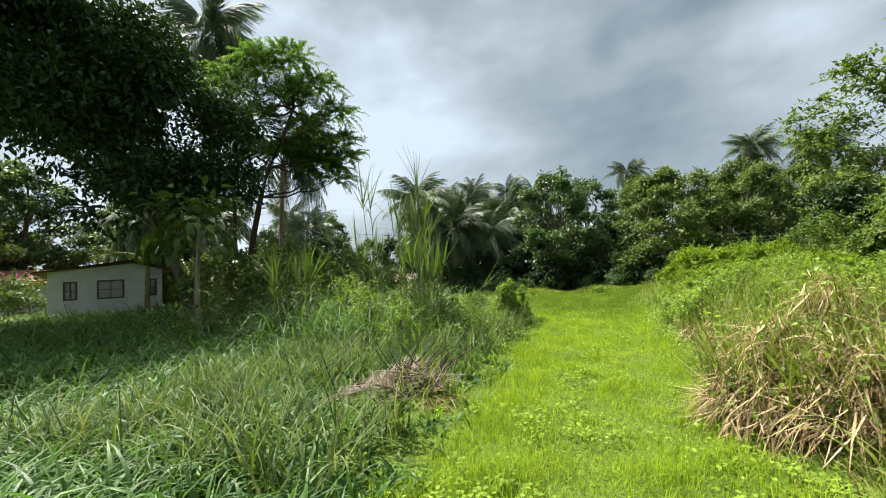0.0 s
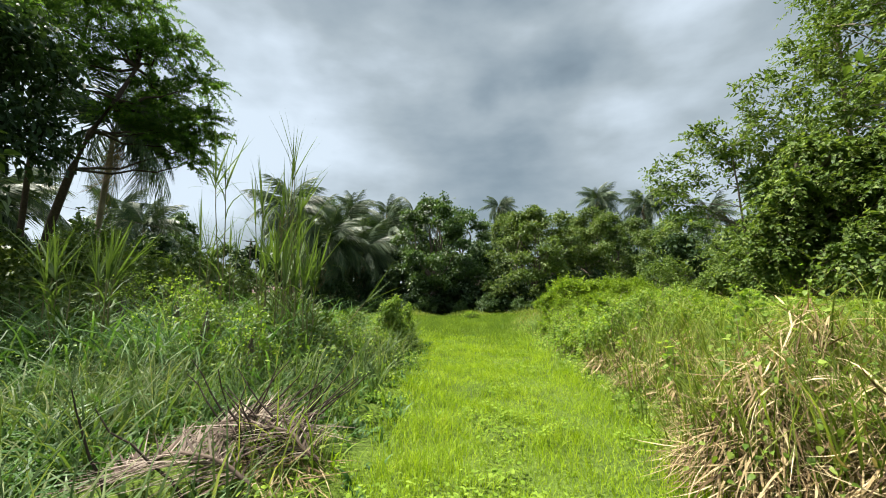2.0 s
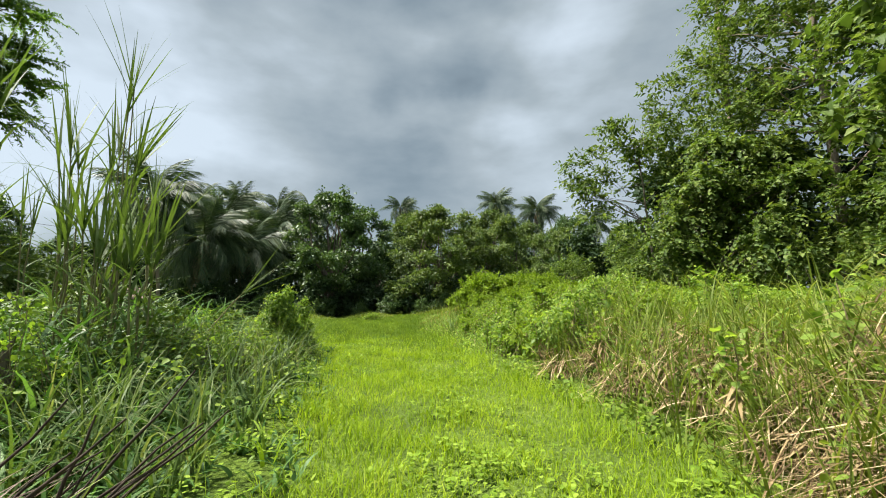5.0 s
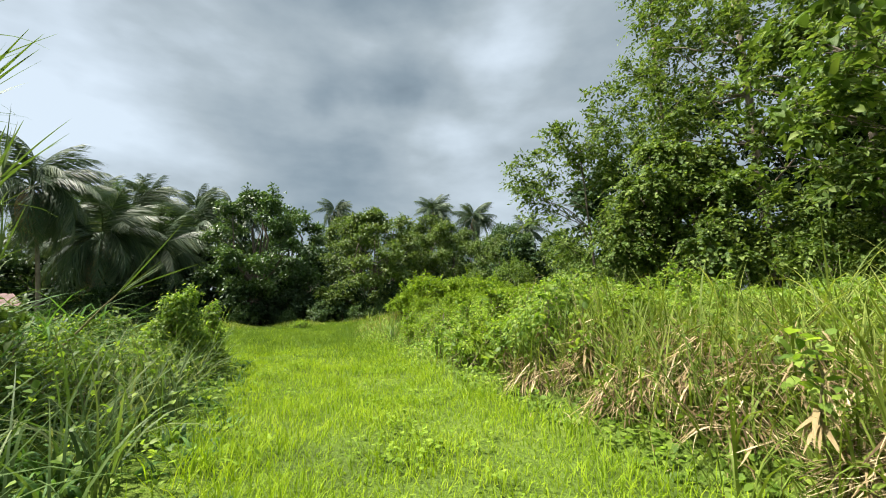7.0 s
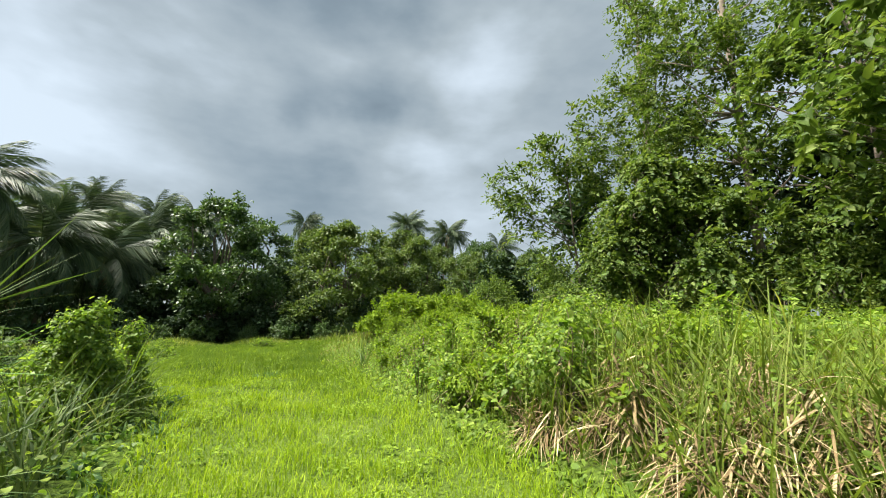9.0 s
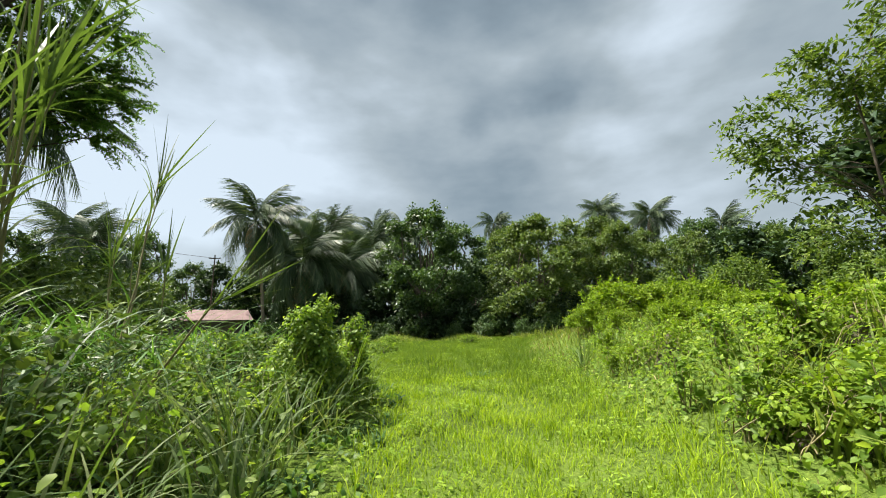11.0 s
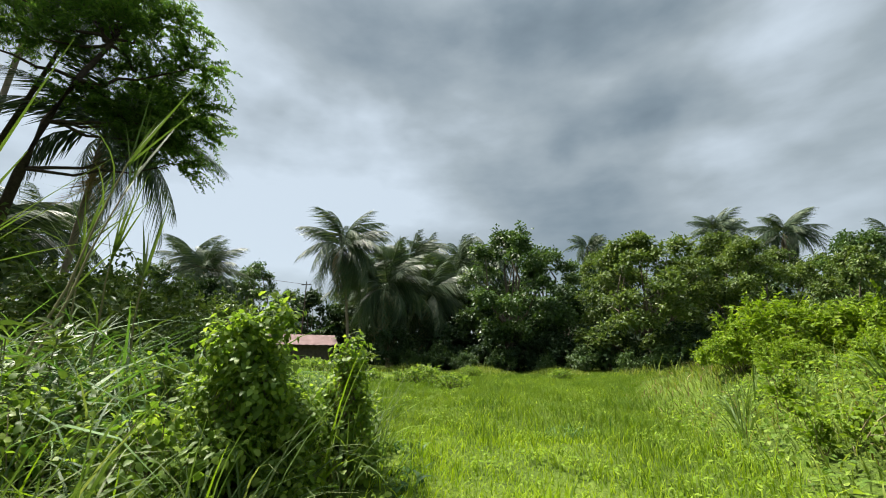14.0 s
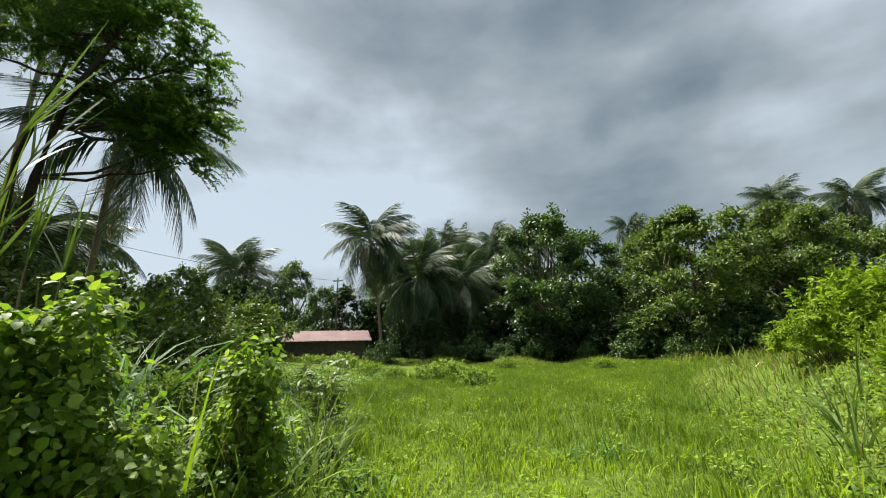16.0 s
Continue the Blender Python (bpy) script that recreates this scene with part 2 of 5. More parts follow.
def glass_mat():
    m, nt, bsdf, out = base_mat("window_glass")
    bsdf.inputs["Base Color"].default_value = (0.25, 0.28, 0.20, 1)
    bsdf.inputs["Roughness"].default_value = 0.08
    bsdf.inputs["Transmission Weight"].default_value = 0.5
    return m


M_GLASS = glass_mat()


def ground_mat():
    m, nt, bsdf, out = base_mat("ground_soil")
    a, b = noise_node(nt, 0.6, 6.0), noise_node(nt, 22.0, 5.0)
    mix = nt.nodes.new("ShaderNodeMix")
    mix.data_type = "FLOAT"
    mix.inputs[0].default_value = 0.5
    nt.links.new(a.outputs["Fac"], mix.inputs[2])
    nt.links.new(b.outputs["Fac"], mix.inputs[3])
    r = ramp_node(nt, mix.outputs[0], [(0.34, (0.04, 0.055, 0.016)), (0.5, (0.075, 0.115, 0.018)), (0.66, (0.115, 0.155, 0.026))])
    nt.links.new(r.outputs[0], bsdf.inputs["Base Color"])
    bsdf.inputs["Roughness"].default_value = 1.0
    bsdf.inputs["Specular IOR Level"].default_value = 0.05
    bp = nt.nodes.new("ShaderNodeBump")
    bp.inputs["Strength"].default_value, bp.inputs["Distance"].default_value = 0.8, 0.05
    nt.links.new(b.outputs["Fac"], bp.inputs["Height"])
    nt.links.new(bp.outputs[0], bsdf.inputs["Normal"])
    return m


M_GROUND = ground_mat()

# ---------------------------------------------------------------- mesh helpers
rng = np.random.default_rng(11)


def mesh_of(name, verts, faces, material, smooth=False):
    """A mesh from an (n, 3) array and an (m, k) array of corners."""
    verts, faces = np.asarray(verts, np.float32), np.asarray(faces, np.int32)
    me = bpy.data.meshes.new(name)
    k = faces.shape[1]
    me.vertices.add(len(verts))
    me.vertices.foreach_set("co", verts.ravel())
    me.loops.add(faces.size)
    me.loops.foreach_set("vertex_index", faces.ravel())
    me.polygons.add(len(faces))
    me.polygons.foreach_set("loop_start", np.arange(0, faces.size, k, dtype=np.int32))
    if smooth:
        me.polygons.foreach_set("use_smooth", np.ones(len(faces), bool))
    me.update(calc_edges=True)
    me.materials.append(material)
    return me


def part_of(name, me, parent, m=None, label=""):
    """One mesh object as a part of a thing."""
    ob = new(name, me)
    ob.parent = parent
    if m is not None:
        ob.matrix_basis = m
    return tagged(ob, label)


def thing(name, x, y, z, label, category, group="", turn=0.0, size=1.0):
    e = new(name)
    e.empty_display_size = 0.2
    e.matrix_basis = pose(x, y, z, 0, 0, turn) @ Matrix.Diagonal((size, size, size, 1))
    return tagged(e, label, category, group)


def joined(*pieces):
    vs, fs, n = [], [], 0
    for v, f in pieces:
        vs.append(v)
        fs.append(f + n)
        n += len(v)
    return np.concatenate(vs), np.concatenate(fs)


def tube(points, radii, sides=7):
    """A round limb along points; quads, with a closed tip."""
    p = np.asarray(points, float)
    r = np.asarray(radii, float)
    d = np.gradient(p, axis=0)
    d /= np.linalg.norm(d, axis=1, keepdims=True) + 1e-9
    ref = np.where(np.abs(d[:, 2:3]) > 0.9, np.array([[1.0, 0, 0]]), np.array([[0, 0, 1.0]]))
    u = np.cross(d, ref)
    u /= np.linalg.norm(u, axis=1, keepdims=True) + 1e-9
    w = np.cross(d, u)
    a = np.linspace(0, 2 * np.pi, sides, endpoint=False)
    ring = p[:, None] + r[:, None, None] * (np.cos(a)[None, :, None] * u[:, None] + np.sin(a)[None, :, None] * w[:, None])
    v = ring.reshape(-1, 3)
    i, j = np.meshgrid(np.arange(len(p) - 1), np.arange(sides), indexing="ij")
    jn = (j + 1) % sides
    f = np.stack([i * sides + j, i * sides + jn, (i + 1) * sides + jn, (i + 1) * sides + j], -1).reshape(-1, 4)
    return v, f


def bent(a, b, n=6, sag=0.0, wob=0.0):
    """Points from a to b with a sag and some wobble."""
    s = np.linspace(0, 1, n)[:, None]
    p = np.asarray(a, float) * (1 - s) + np.asarray(b, float) * s
    p[:, 2] += sag * 4 * (s * (1 - s))[:, 0]
    if wob:
        k = rng.normal(0, wob, p.shape)
        k[0] = k[-1] = 0
        p += k
    return p


def blades(base, az, length, width, lean, curl, stations=3):
    """Grass blades that rise from base, lean towards az and curl over. All arguments by blade."""
    n, k = len(base), stations
    s = np.linspace(0, 1, k)
    th = lean[:, None] + curl[:, None] * s[None]
    step = length[:, None] / (k - 1)
    hor = np.concatenate([np.zeros((n, 1)), np.cumsum(np.sin(th[:, :-1]) * step, 1)], 1)
    ver = np.concatenate([np.zeros((n, 1)), np.cumsum(np.cos(th[:, :-1]) * step, 1)], 1)
    ca, sa = np.cos(az)[:, None], np.sin(az)[:, None]
    mid = np.stack([base[:, :1] + hor * ca, base[:, 1:2] + hor * sa, base[:, 2:3] + ver], -1)
    w = 0.5 * width[:, None] * (1 - 0.93 * s[None] ** 1.6) * np.where(s < 0.01, 0.7, 1.0)[None]
    tw = rng.uniform(-0.5, 0.5, n)[:, None]
    side = np.stack([-np.sin(az[:, None] + tw) + 0 * w, np.cos(az[:, None] + tw) + 0 * w, 0.25 * np.sin(tw * 3) + 0 * w], -1)
    v = np.stack([mid - side * w[..., None], mid + side * w[..., None]], 2).reshape(-1, 3)
    o = np.arange(n)[:, None] * (2 * k) + 2 * np.arange(k - 1)[None]
    f = np.stack([o, o + 1, o + 3, o + 2], -1).reshape(-1, 4)
    return v, f


def leaves(p, d, up, length, width, fold=0.25, droop=0.15):
    """Rounded leaves, folded along the midrib: six triangles each."""
    n = len(p)
    d = d / (np.linalg.norm(d, axis=1, keepdims=True) + 1e-9)
    side = np.cross(d, up)
    side /= np.linalg.norm(side, axis=1, keepdims=True) + 1e-9
    nor = np.cross(side, d)
    L, W = np.broadcast_to(length, n)[:, None], np.broadcast_to(width, n)[:, None]
    rows = [p, p + d * L * 0.48]
    for s in (-1, 1):
        rows.append(p + d * L * 0.16 + side * W * 0.42 * s + nor * W * fold * 0.8)
        rows.append(p + d * L * 0.58 + side * W * 0.44 * s + nor * (W * fold - L * droop * 0.3))
    rows.append(p + d * L - nor * L * droop)
    v = np.stack(rows, 1).reshape(-1, 3)
    o = np.arange(n)[:, None] * 7
    f = np.concatenate([o + np.array([t]) for t in ((0, 1, 2), (2, 1, 3), (3, 1, 6), (0, 4, 1), (4, 5, 1), (5, 6, 1))], 1).reshape(-1, 3)
    return v, f


def cards(p, d, up, length, width, fold=0.3):
    """Small far leaves: two folded triangles."""
    n = len(p)
    d = d / (np.linalg.norm(d, axis=1, keepdims=True) + 1e-9)
    side = np.cross(d, up)
    side /= np.linalg.norm(side, axis=1, keepdims=True) + 1e-9
    nor = np.cross(side, d)
    L, W = np.broadcast_to(length, n)[:, None], np.broadcast_to(width, n)[:, None]
    mid = p + d * L * 0.45 + nor * W * fold
    v = np.stack([p, mid - side * W * 0.5, p + d * L, mid + side * W * 0.5], 1).reshape(-1, 3)
    o = np.arange(n)[:, None] * 4
    f = np.concatenate([o + np.array([[0, 2, 1]]), o + np.array([[0, 3, 2]])], 1).reshape(-1, 3)
    return v, f


def unit(n):
    v = rng.normal(0, 1, (n, 3))
    return v / np.linalg.norm(v, axis=1, keepdims=True)


def billows(lobes, each=7, size=0.42):
    """Smaller lobes budding from the skin of large ones, with hollows between."""
    out = []
    for x, y, z, rx, ry, rz in lobes:
        for d in unit(each):
            if d[2] < -0.4:
                d[2] *= -0.6
            k, s = rng.uniform(0.62, 0.98), size * rng.uniform(0.65, 1.25)
            out.append((x + d[0] * rx * k, y + d[1] * ry * k, z + d[2] * rz * k, rx * s, ry * s, rz * s))
    return np.array(out)


def crown_spots(lobes, clusters, per, spread, shell=0.72, flat=1.0):
    """Leaf places in clusters near the skin of ellipsoid lobes (x, y, z, rx, ry, rz); and the way out."""
    lobes = np.asarray(lobes, float)
    area = lobes[:, 3] * lobes[:, 4] + lobes[:, 3] * lobes[:, 5] + lobes[:, 4] * lobes[:, 5]
    pick = rng.choice(len(lobes), clusters, p=area / area.sum())
    out = unit(clusters)
    low = out[:, 2] < -0.25
    out[low, 2] *= rng.choice([-1, 1], low.sum())
    rad = shell + (1 - shell) * rng.random(clusters) ** 0.7 + np.where(rng.random(clusters) < 0.14, 0.12, 0)
    c = lobes[pick, :3] + out * lobes[pick, 3:] * rad[:, None]
    off = rng.normal(0, 1, (clusters, per, 3)) * spread * rng.uniform(0.6, 1.3, (clusters, 1, 1))
    off[..., 2] *= flat
    p = (c[:, None] + off).reshape(-1, 3)
    o = np.repeat(out, per, 0)
    return p, o, c


def sprays(lobes, count, per, length, leaf_len, leaf_w, inner=0.35, droop=0.5, rise=0.0, shape=cards, wild=0.5, hang=0.3):
    """Leafy twigs that grow out of ellipsoid lobes, with leaves on both sides of each; and the twigs' own lines."""
    lobes = np.asarray(lobes, float)
    area = lobes[:, 3] * lobes[:, 4] + lobes[:, 3] * lobes[:, 5] + lobes[:, 4] * lobes[:, 5]
    pick = rng.choice(len(lobes), count, p=area / area.sum())
    o = unit(count)
    low = o[:, 2] < -0.35
    o[low, 2] *= -1
    start = lobes[pick, :3] + o * lobes[pick, 3:] * rng.uniform(inner, 1.0, count)[:, None]
    way = o + unit(count) * wild + [0, 0, rise]
    way /= np.linalg.norm(way, axis=1, keepdims=True)
    L = length * rng.uniform(0.55, 1.25, count)
    q = np.linspace(0.04, 1, per)
    pts = start[:, None] + way[:, None] * (L[:, None] * q[None])[..., None]
    pts[..., 2] -= droop * L[:, None] * q[None] ** 2
    side = np.cross(way, [0, 0, 1.0]) + unit(count) * 0.5
    side /= np.linalg.norm(side, axis=1, keepdims=True) + 1e-9
    sgn = np.where(np.arange(per) % 2, 1.0, -1.0)
    d = side[:, None] * sgn[None, :, None] * 0.9 + way[:, None] * 0.6 + rng.normal(0, 0.42, pts.shape)
    d[..., 2] -= hang + droop * 0.4
    n = count * per
    up = np.tile([[0, 0, 1.0]], (n, 1)) + unit(n) * 0.75 + np.repeat(o, per, 0) * 0.35
    size = (rng.uniform(0.5, 1.3, (count, per)) * (1 - 0.35 * q[None])).ravel()
    return shape(pts.reshape(-1, 3), d.reshape(-1, 3), up, leaf_len * size, leaf_w * size * rng.uniform(0.8, 1.2, n)), pts


def twig_tubes(pts, radius):
    """Thin three-sided stems along rows of points."""
    p = pts[:, ::max(1, pts.shape[1] // 3)]
    m, k = p.shape[:2]
    a = np.arange(3) * 2.094
    r = radius * np.linspace(1, 0.35, k)
    off = np.stack([np.cos(a), np.sin(a), 0.5 * np.sin(a + 1)], -1)
    v = (p[:, :, None] + off[None, None] * r[None, :, None, None]).reshape(-1, 3)
    i, j, c = np.meshgrid(np.arange(m), np.arange(k - 1), np.arange(3), indexing="ij")
    b = (i * k + j) * 3
    return v, np.stack([b + c, b + (c + 1) % 3, b + 3 + (c + 1) % 3, b + 3 + c], -1).reshape(-1, 4)


def leaf_ways(o, wild=0.9, droop=0.35):
    n = len(o)
    d = o * 0.7 + unit(n) * wild
    d[:, 2] -= droop
    up = np.tile([[0, 0, 1.0]], (n, 1)) + unit(n) * 0.75 + o * 0.5
    return d, up


def smooth01(v):
    v = np.clip(v, 0, 1)
    return v * v * (3 - 2 * v)


def ground_z(x, y):
    """The lie of the land: a level lane, banks on both sides, a rise to the yard, a slight fall to the wood."""
    x, y = np.asarray(x, float), np.asarray(y, float)
    z = 0.02 + 0.0035 * np.clip(y, 0, 60) - 0.95 * smooth01((y - 19) / 31)
    z = z + 1.15 * smooth01((-x - 6) / 20) * (1 - smooth01((y - 30) / 22))
    edge = 1.62 + 0.7 * smooth01((y - 13) / 8)
    bank = smooth01((x - edge) / 3.0) * (1 - 0.75 * smooth01((y - 22) / 16))
    z = z + 1.05 * bank + 0.55 * smooth01((x - 7) / 12) * (1 - smooth01((y - 30) / 20))
    z = z + 0.28 * smooth01((3.6 - y) / 4.0)
    z = z - 0.10 * np.exp(-((x + 0.25) ** 2 / 1.2 + (y - 18.6) ** 2 / 0.5))
    z = z + 0.07 * smooth01((y - 14) / 5) * (1 - smooth01((y - 48) / 8)) * np.sin(0.9 * x + 1.3 * np.sin(0.5 * y)) * np.sin(0.8 * y + 1.1 * np.sin(0.6 * x))
    z = z + 0.035 * np.sin(x * 1.9 + 0.6 * y) * np.cos(y * 1.3 - 0.4 * x) + 0.02 * np.sin(x * 4.1) * np.sin(y * 3.7)
    return z


def lane_mid(y):
    return -0.05 + 0.25 * np.sin((y - 4) * 0.16) + 0.9 * smooth01((y - 24) / 16)


def lane_half(y, x=None):
    if x is not None:      # the clearing opens on the side of the field
        return lane_half(y) + np.where(x < 0, 3.2 * smooth01((y - 16.5) / 5), 0)
    return 1.62 + 0.55 * smooth01((y - 14) / 6) + 2.5 * smooth01((y - 22) / 14)


def on_ground(x, y, dz=0.0):
    return np.stack([x, y, ground_z(x, y) + dz], -1)


# ---------------------------------------------------------------- ground and distance
def axis_steps(fine_lo, fine_hi, step, far, grow=1.32):
    a = list(np.arange(fine_lo, fine_hi + 1e-6, step))
    s, v = step, a[-1]
    while v < far:
        s *= grow
        v += s
        a.append(v)
    s, v, b = step, a[0], []
    while v > -far:
        s *= grow
        v -= s
        b.append(v)
    return np.array(b[::-1] + a)


def build_ground():
    xs, ys = axis_steps(-14, 14, 0.2, 2500), axis_steps(-4, 46, 0.22, 2500)
    X, Y = np.meshgrid(xs, ys, indexing="ij")
    v = np.stack([X, Y, ground_z(X, Y)], -1).reshape(-1, 3)
    i, j = np.meshgrid(np.arange(len(xs) - 1), np.arange(len(ys) - 1), indexing="ij")
    n = len(ys)
    f = np.stack([i * n + j, (i + 1) * n + j, (i + 1) * n + j + 1, i * n + j + 1], -1).reshape(-1, 4)
    tagged(new("ground", mesh_of("ground", v, f, M_GROUND, True)), "grassy ground with low earth banks beside a lane", "ground", kind="structure")


def build_ridge():
    xs = np.linspace(-700, 1100, 120)
    h = 80 + 135 * np.exp(-((xs - 410) / 170.0) ** 2) + 8 * np.sin(xs / 37.0) + 5 * np.sin(xs / 13.0)
    h *= 0.35 + 0.65 * smooth01((xs + 100) / 350)
    rows = []
    for k, (dy, s) in enumerate(((0, -0.02), (60, 0.5), (130, 0.85), (190, 1.0), (320, 0.6))):
        rows.append(np.stack([xs, 820 + dy + 0 * xs, h * s + (2.5 * np.sin(xs / 7.0 + k) if k else 0)], -1))
    v = np.concatenate(rows)
    n = len(xs)
    i, j = np.meshgrid(np.arange(4), np.arange(n - 1), indexing="ij")
    f = np.stack([i * n + j, i * n + j + 1, (i + 1) * n + j + 1, (i + 1) * n + j], -1).reshape(-1, 4)
    # blue-grey instead of leaf green: the haze of distance is painted in
    m = rough_mat("haze_tinted_hill", [(0.3, (0.045, 0.065, 0.08)), (0.7, (0.065, 0.085, 0.10))], 0.03, 1.0, 0.0, 0.2)
    tagged(new("backdrop", mesh_of("backdrop", v, f, m, True)), "distant wooded ridge with blue haze put into its colour", "hill", kind="structure")


build_ground()
build_ridge()


# ---------------------------------------------------------------- trees
def limb_mesh(name, base, tips, radius, material, fork=0.55, sides=8, lean=(0, 0), height=None, wob=0.12):
    """Trunk with limbs that reach the given tips, as one mesh."""
    base = np.asarray(base, float)
    tips = np.asarray(tips, float)
    top = tips.mean(0) * 0.35 + np.array([base[0] + lean[0], base[1] + lean[1], 0]) * 0.65
    top[2] = height if height else base[2] + (tips[:, 2].mean() - base[2]) * fork
    trunk = bent(base - [0, 0, 0.25], top, 9, 0, wob * radius * 2)
    pcs = [tube(trunk, np.linspace(radius * 1.25, radius * 0.62, 9) * (1 + np.array([0.35] + [0] * 8)), sides)]
    for t in tips:
        fit = t[2] - 0.6 * np.hypot(t[0] - trunk[:, 0], t[1] - trunk[:, 1])
        k = int(np.clip(np.argmin(np.abs(trunk[:, 2] - fit)), 2, 8))
        a = trunk[k]
        r0 = radius * rng.uniform(0.28, 0.48)
        mid = a * 0.5 + t * 0.5 + rng.normal(0, 0.12, 3) * np.linalg.norm(t - a)
        pts = np.concatenate([bent(a, mid, 4, 0.0)[:-1], bent(mid, t, 4, 0.1)])
        pcs.append(tube(pts, np.linspace(r0, r0 * 0.18, len(pts)), 5))
    return mesh_of(name, *joined(*pcs), material, True)


def broad_tree(name, height, spread, label, leaf, per_tree=5200, leaf_len=0.42, low=0.12, lobes_n=13, category="tree", bark=None, lump=1.0, shoots=0):
    """A broadleaf tree about its own base: trunk with limbs, and a crown of lobes of leaf clusters."""
    lobes = []
    for k in range(lobes_n):
        a = k * 2.4 + rng.uniform(-0.4, 0.4)
        h = low + (1 - low) * (k + 0.5) / lobes_n
        reach = spread * (0.62 * math.sin(math.pi * min(1, 0.18 + 0.8 * h)) + rng.uniform(-0.08, 0.12))
        s = lump * spread * rng.uniform(0.26, 0.42) * (1.12 - 0.45 * h)
        lobes.append((math.cos(a) * reach, math.sin(a) * reach, height * h * 0.9 + 0.4, s, s, s * rng.uniform(0.6, 0.85)))
    lobes = np.array(lobes)
    per = 9
    p, o, c = crown_spots(billows(lobes, 5, 0.44), per_tree // per, per, leaf_len * 0.55, 0.5)
    if shoots:
        each = 16
        i = rng.integers(0, len(lobes), shoots)
        way = unit(shoots) * 0.5 + [0, 0, 1.0]
        foot = lobes[i, :3] + way * lobes[i, 3:] * 0.75
        s = np.tile(np.linspace(0, 1, each), (shoots, 1)) * rng.uniform(0.14, 0.34, (shoots, 1)) * height
        q = foot[:, None] + way[:, None] * s[..., None] + rng.normal(0, 0.02 * height, (shoots, each, 3))
        p = np.concatenate([p, q.reshape(-1, 3)])
        o = np.concatenate([o, np.repeat(way, each, 0) * 0.3 + unit(shoots * each) * [0.9, 0.9, 0.2]])
    p[:, 2] = np.maximum(p[:, 2], 0.15)
    d, up = leaf_ways(o)
    n = len(p)
    crown = mesh_of("crown", *cards(p, d, up, leaf_len * rng.uniform(0.6, 1.25, n), leaf_len * rng.uniform(0.4, 0.62, n)), leaf)
    trunk = limb_mesh("trunk", (0, 0, 0), lobes[:, :3], 0.028 * height, bark or M_BARK, 0.45)
    root = thing(name, 0, 0, 0, label, category)
    part_of("trunk", trunk, root)
    part_of("crown", crown, root)
    return root


def place(ob, spots, group, jitter=True):
    """The first spot takes the thing itself, the others copies: (x, y, scale, turn)."""
    tagged(ob, group=group)
    for k, (x, y, s, turn) in enumerate(spots):
        m = pose(x, y, float(ground_z(x, y)), 0, 0, turn) @ Matrix.Diagonal((s, s, s * (0.94 + 0.12 * ((k * 7) % 5) / 4 if jitter else 1), 1))
        if k == 0:
            ob.matrix_basis = m
        else:
            c = copy_thing(ob, pose(0, 0, 0))
            c.matrix_basis = m


def frond_mesh(length, sag, leaflets, leaf_len, material, dry=0.0):
    """A feather palm frond along +x that rises and falls, leaflets hanging on both sides."""
    s = np.linspace(0, 1, 9)
    mid = np.stack([length * (s - 0.20 * sag * s**2.0), 0.02 * length * np.sin(s * 3), length * (0.30 * s - (0.30 + 0.42 * sag) * s**2.0)], -1)
    rib = tube(mid, np.linspace(0.035, 0.006, 9) * length / 4, 4)
    q = np.linspace(0.14, 0.99, leaflets)
    ps = np.stack([np.interp(q, s, mid[:, i]) for i in range(3)], -1)
    tan = np.stack([np.interp(q, s, np.gradient(mid[:, i], s)) for i in range(3)], -1)
    tan /= np.linalg.norm(tan, axis=1, keepdims=True)
    pcs = []
    for sgn in (-1, 1):
        L = leaf_len * (0.35 + 0.75 * np.sin(np.pi * np.clip(q * 0.92 + 0.06, 0, 1))) * rng.uniform(0.65, 1.15, leaflets)
        d = tan * rng.uniform(0.35, 0.8, leaflets)[:, None] + np.stack([0 * q, sgn * rng.uniform(0.35, 0.75, leaflets), -0.35 - 0.5 * dry - rng.uniform(0, 0.7, leaflets)], -1)
        d /= np.linalg.norm(d, axis=1, keepdims=True)
        side = tan
        w = 0.034 * length / 4 * (1 + 0.3 * rng.random(leaflets))
        k = 3
        e = np.linspace(0, 1, k)
        fall = np.stack([0 * q, 0 * q, -L * (0.35 + 0.35 * dry)], -1)
        pts = ps[:, None] + d[:, None] * (L[:, None] * e[None])[..., None] + fall[:, None] * (e**2)[None, :, None]
        ww = w[:, None] * np.array([0.7, 1.0, 0.12])[None] * 0.75
        v = np.stack([pts - side[:, None] * ww[..., None], pts + side[:, None] * ww[..., None]], 2).reshape(-1, 3)
        o = np.arange(leaflets)[:, None] * (2 * k) + 2 * np.arange(k - 1)[None]
        pcs.append((v, np.stack([o, o + 1, o + 3, o + 2], -1).reshape(-1, 4)))
    return mesh_of("frond", *joined(rib, *pcs), material)


FRONDS = [frond_mesh(4.0, sg, 62, 1.15, M_PALM) for sg in (0.85, 1.35, 1.9)]
FRONDS_DRY = [frond_mesh(3.4, 1.5, 26, 0.7, M_PALMDRY, 1.0)]


